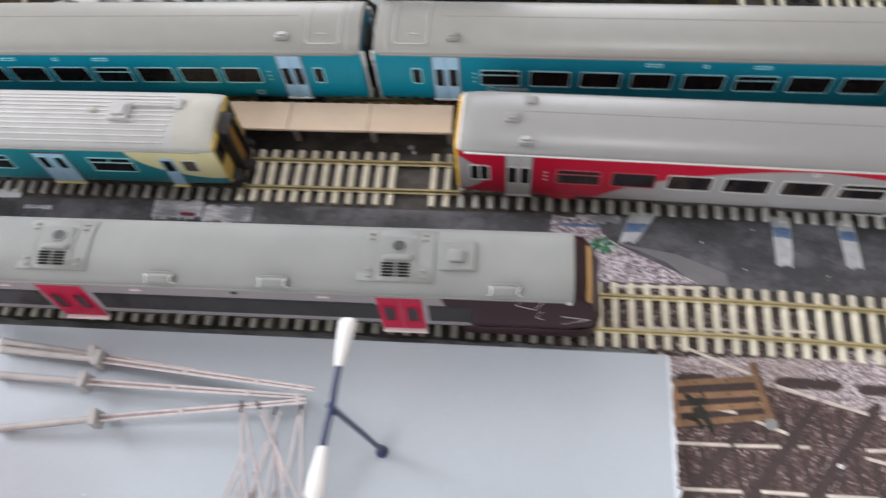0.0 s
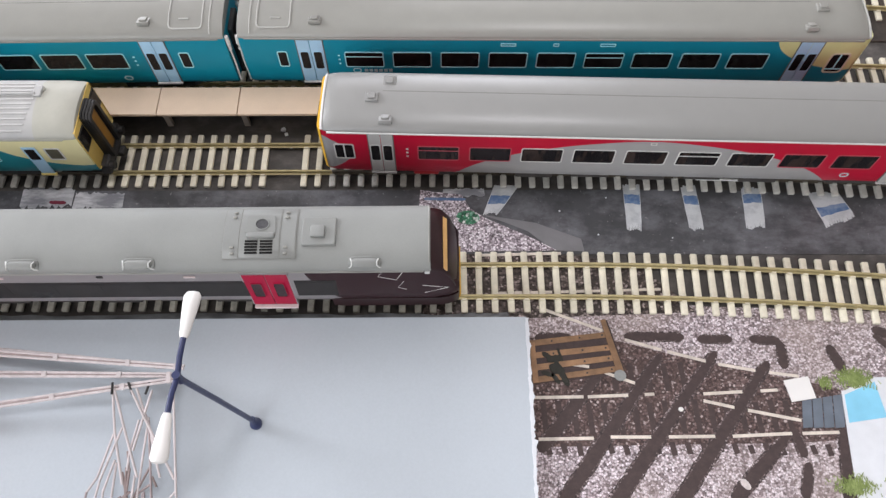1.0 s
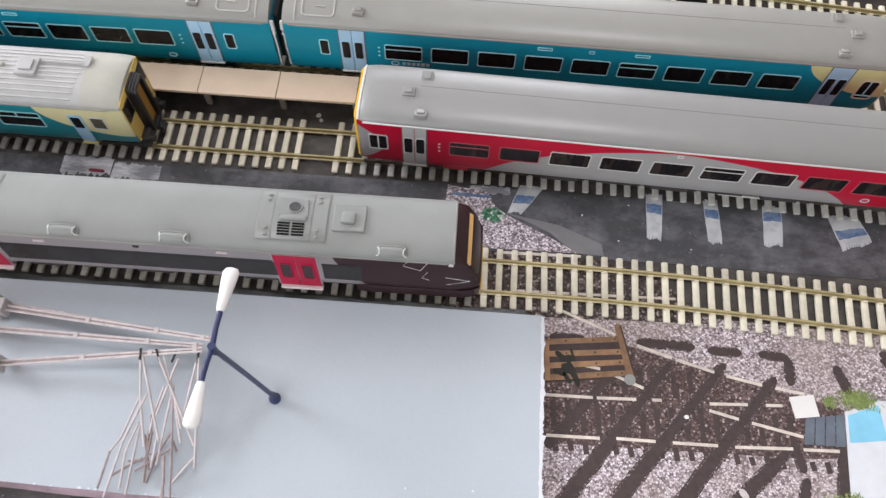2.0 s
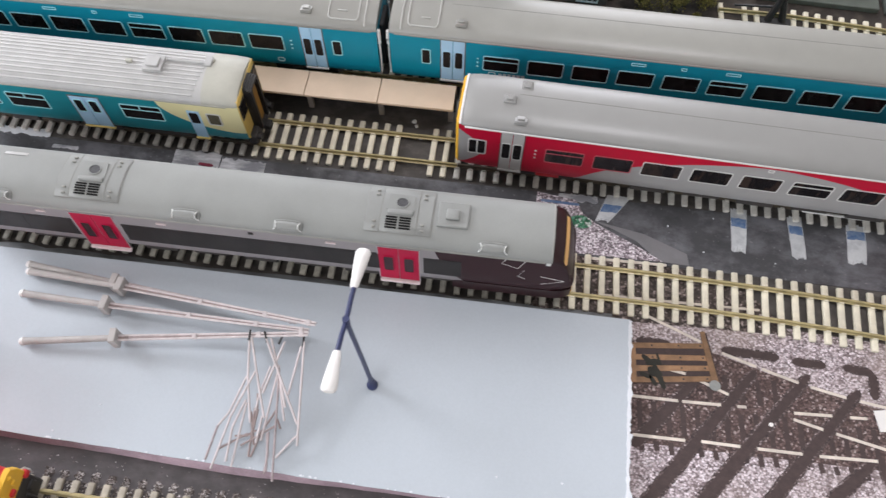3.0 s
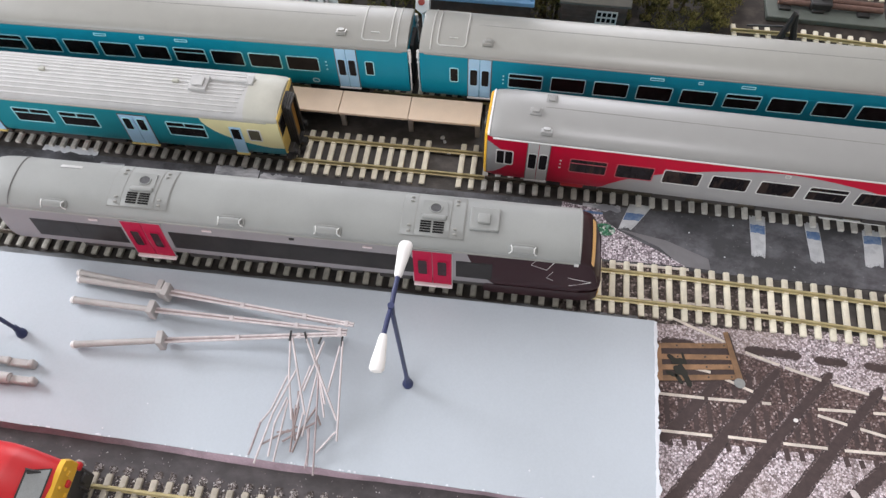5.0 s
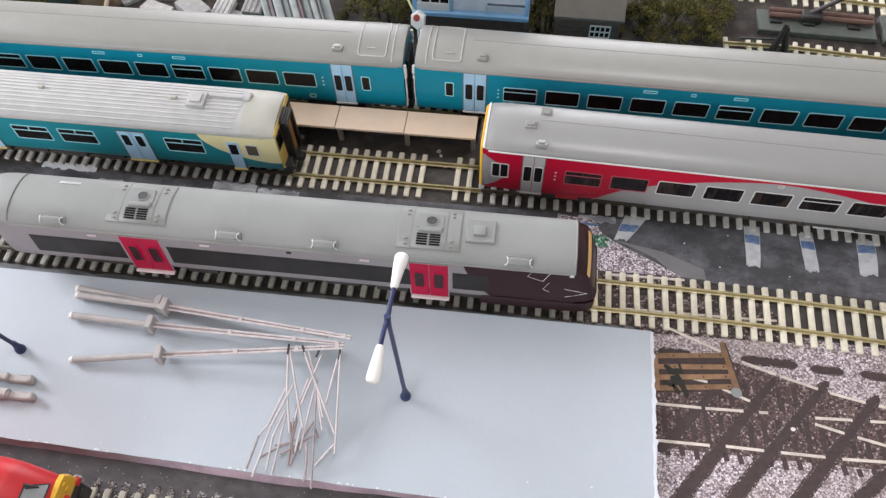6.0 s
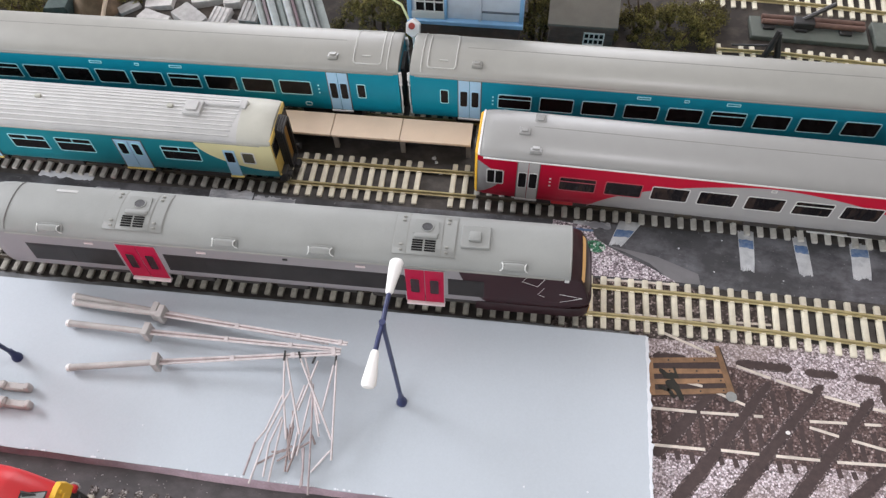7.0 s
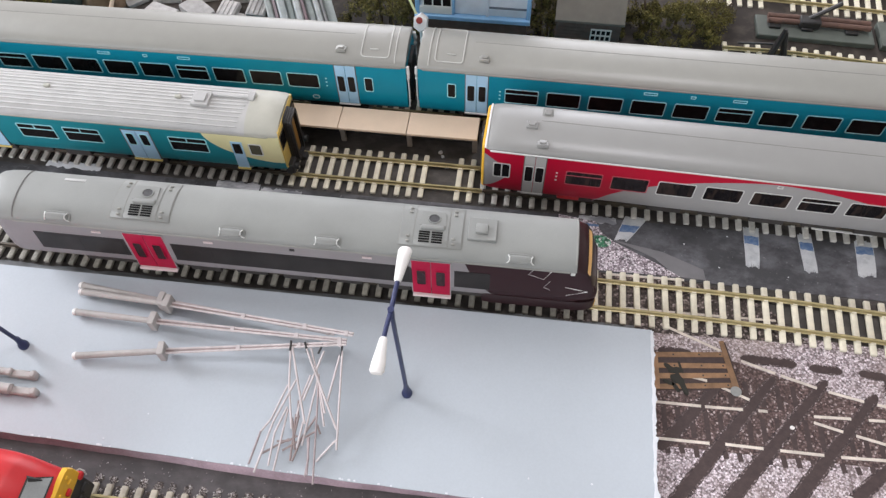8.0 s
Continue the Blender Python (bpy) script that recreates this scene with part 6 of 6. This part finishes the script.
def board_stack():
    t = thing("board_stack", "leaning stack of pastel grey and pink strips", "stack of strips", at(-213, 172, 1.2, 24))
    tones = tuple(tuple(0.68 * c for c in q_) for q_ in ((0.52, 0.55, 0.53), (0.40, 0.31, 0.33), (0.58, 0.62, 0.61), (0.44, 0.49, 0.47), (0.66, 0.68, 0.67), (0.36, 0.25, 0.27), (0.50, 0.55, 0.53), (0.62, 0.64, 0.63), (0.34, 0.33, 0.33), (0.50, 0.55, 0.53)))
    wide = (4.6, 2.4, 5.4, 4.4, 5.0, 2.2, 5.0, 4.2, 2.0, 6.0)
    x = -22.0
    for i, (c, w) in enumerate(zip(tones, wide)):
        k = i % 3
        bm = B(); loft(bm, [[(x, 0, 0), (x + w, 0, 0), (x + w, 0, 13.4 + k), (x + w * 0.75, 0, 14.6 + k), (x + w * 0.25, 0, 14.6 + k), (x, 0, 13.4 + k)],
                            [(x, 75, 0), (x + w, 75, 0), (x + w, 75, 33.4 + k), (x + w * 0.75, 75, 34.6 + k), (x + w * 0.25, 75, 34.6 + k), (x, 75, 33.4 + k)]])
        part("strip", bm, paint("strip_tone", c, 0.6, grime=0.3, gscale=140), t)
        x += w + 0.5


def siding_plinth():
    t = thing("loading_plinth", "grey-green plinth carrying rusty pipes", "plinth", at(139, 226, 1.2, -2))
    bm = B(); box(bm, -40, 39, -10.5, 11, 0, 4, 0.5)
    part("slab", bm, M_plinth, t)
    for y, z in ((1.5, 7.4), (6.0, 7.8)):
        bm = B(); tube(bm, [(-33, y, z), (0, y + 0.3, z), (36, y, z)], 2.0, 10)
        part("pipe", bm, M_rust, t, "rusty brown pipe")
    bm = B()
    for x in (-28, -6, 24):
        box(bm, x - 4, x + 4, -3.5, 8, 4, 6.2, 0.4)
    box(bm, -12, 2, -2, 6, 5, 11, 0.8)
    tube(bm, [(-6, 3, 10), (8, 9, 16), (14, 12, 18)], 1.6, 8)
    part("machinery", bm, M_black, t, "black winch and cradle")
    u = thing("loading_plinth", "plain grey-green concrete plinth beside another", "plinth", at(215, 224, 1.2, -2))
    bm = B(); box(bm, -33, 40, -12, 13, 0, 5, 0.5)
    part("slab", bm, M_plinth, u)
    v = thing("point_lever", "black two-legged point lever by the track", "point lever", at(110, 201, 1.2))
    for pts in (((-5, -4, 0), (-1, 0, 14), (0, 1, 22)), ((5, -4, 0), (2, 0, 13), (1, 1, 20))):
        bm = B(); tube(bm, pts, 2.5, 8, 1.6)
        part("leg", bm, M_black, v)
    bm = B(); box(bm, -9, 10, -7, -1, 0, 2.2, 0.4)
    part("foot", bm, M_black, v)
    bm = B(); tube(bm, [(-2, 1, 9), (-26, 4, 5)], 0.8, 6)
    part("rod", bm, M_black, v)


def signal_head():
    t = thing("signal", "white hexagonal signal head with a red lens", "signal", at(-129.6, 160, 1.2))
    bm = B(); tube(bm, [(0, 0, 0), (0, 0, 39)], 1.0, 8)
    part("post", bm, M_white, t)
    bm = B(); loft(bm, [[(k * 5.0 * math.cos(a), y, k * 6.0 * math.sin(a)) for a in (math.pi / 6 + math.pi * j / 3 for j in range(6))] for k, y in ((0.93, -3.0), (1.0, -2.5), (1.0, 3.0))])
    head = part("head", bm, M_white, t, "white hexagonal head", at(0, 0, 41, 0, -32))
    bm = B(); tube(bm, [(-0.6, -3.6, 1.6), (-0.6, -2.8, 1.6)], 2.1, 14)
    part("lens", bm, M_lensred, head, "red-brown lens")
    bm = B(); tube(bm, [(-3, 2, 46), (-8, 8, 52), (-16, 12, 54), (-22, 20, 50)], 0.8, 7)
    part("cable", bm, paint("wire_pale_green", (0.52, 0.56, 0.30), 0.5), t, "pale yellow-green wire")


signal_box()
brick_hut()
bush("bush", "wide olive green model bush beside a hut", 36, 212, 36, 24, 30, 24000, 1)
bush("bush", "dark olive model bush behind the train", -163, 203, 29, 18, 33, 11000, 2)
bush("bush", "small dark model bush between two buildings", -49, 203, 12, 16, 50, 6500, 3)
bush("bush", "low brown-green model bush at the back", 70, 232, 14, 18, 16, 3200, 5)
bush("bush", "olive model bush behind the signal box", -150, 240, 14, 14, 30, 2600, 6)
bush("bush", "low dark green model scrub behind the train", -418, 200, 10, 9, 12, 2400, 8)
bush("bush", "low olive model scrub behind the train", -438, 202, 14, 10, 10, 2400, 9)
bush("bush", "small dry model scrub beside a mound", -352, 220, 12, 9, 12, 1800, 10)
rubble()
board_stack()
siding_plinth()
signal_head()


# ---- crumbs and offcuts ----
def crumbs():
    rnd = random.Random(31)
    for k, (x, y, z, r) in enumerate(((-108.5, 88.5, 0.2, 1.8), (-106.5, 85.5, 0.2, 1.3), (-103, 77.5, 0.2, 1.5), (41, 36, 0.5, 0.6), (60, 22, 0.5, 0.5), (66, 44, 0.5, 0.5), (98, 20, 0.5, 0.45), (-232, -103, 6.0, 0.5), (-40, -112, 6.0, 0.6), (-10, -111, 6.0, 0.6), (-250, -118, 6.0, 0.5))):
        bm = B()
        bmesh.ops.create_icosphere(bm, subdivisions=1, radius=r)
        for v in bm.verts:
            v.co = Vector((v.co.x * rnd.uniform(0.7, 1.4), v.co.y * rnd.uniform(0.7, 1.3), max(-r * 0.3, v.co.z * 0.6)))
        solo("plaster_crumb", bm, M_ragged, "small pale crumb of dried plaster", "crumb", at(x, y, z + r * 0.3), group="crumbs")
    bm = B(); box(bm, -17, 17, -0.7, 0.7, 0, 1.2, 0.3)
    solo("plastic_offcut", bm, M_framegrey, "thin pale plastic strip lying on the sleepers", "offcut", at(131, 53.2, 2.8, -2.2))


crumbs()
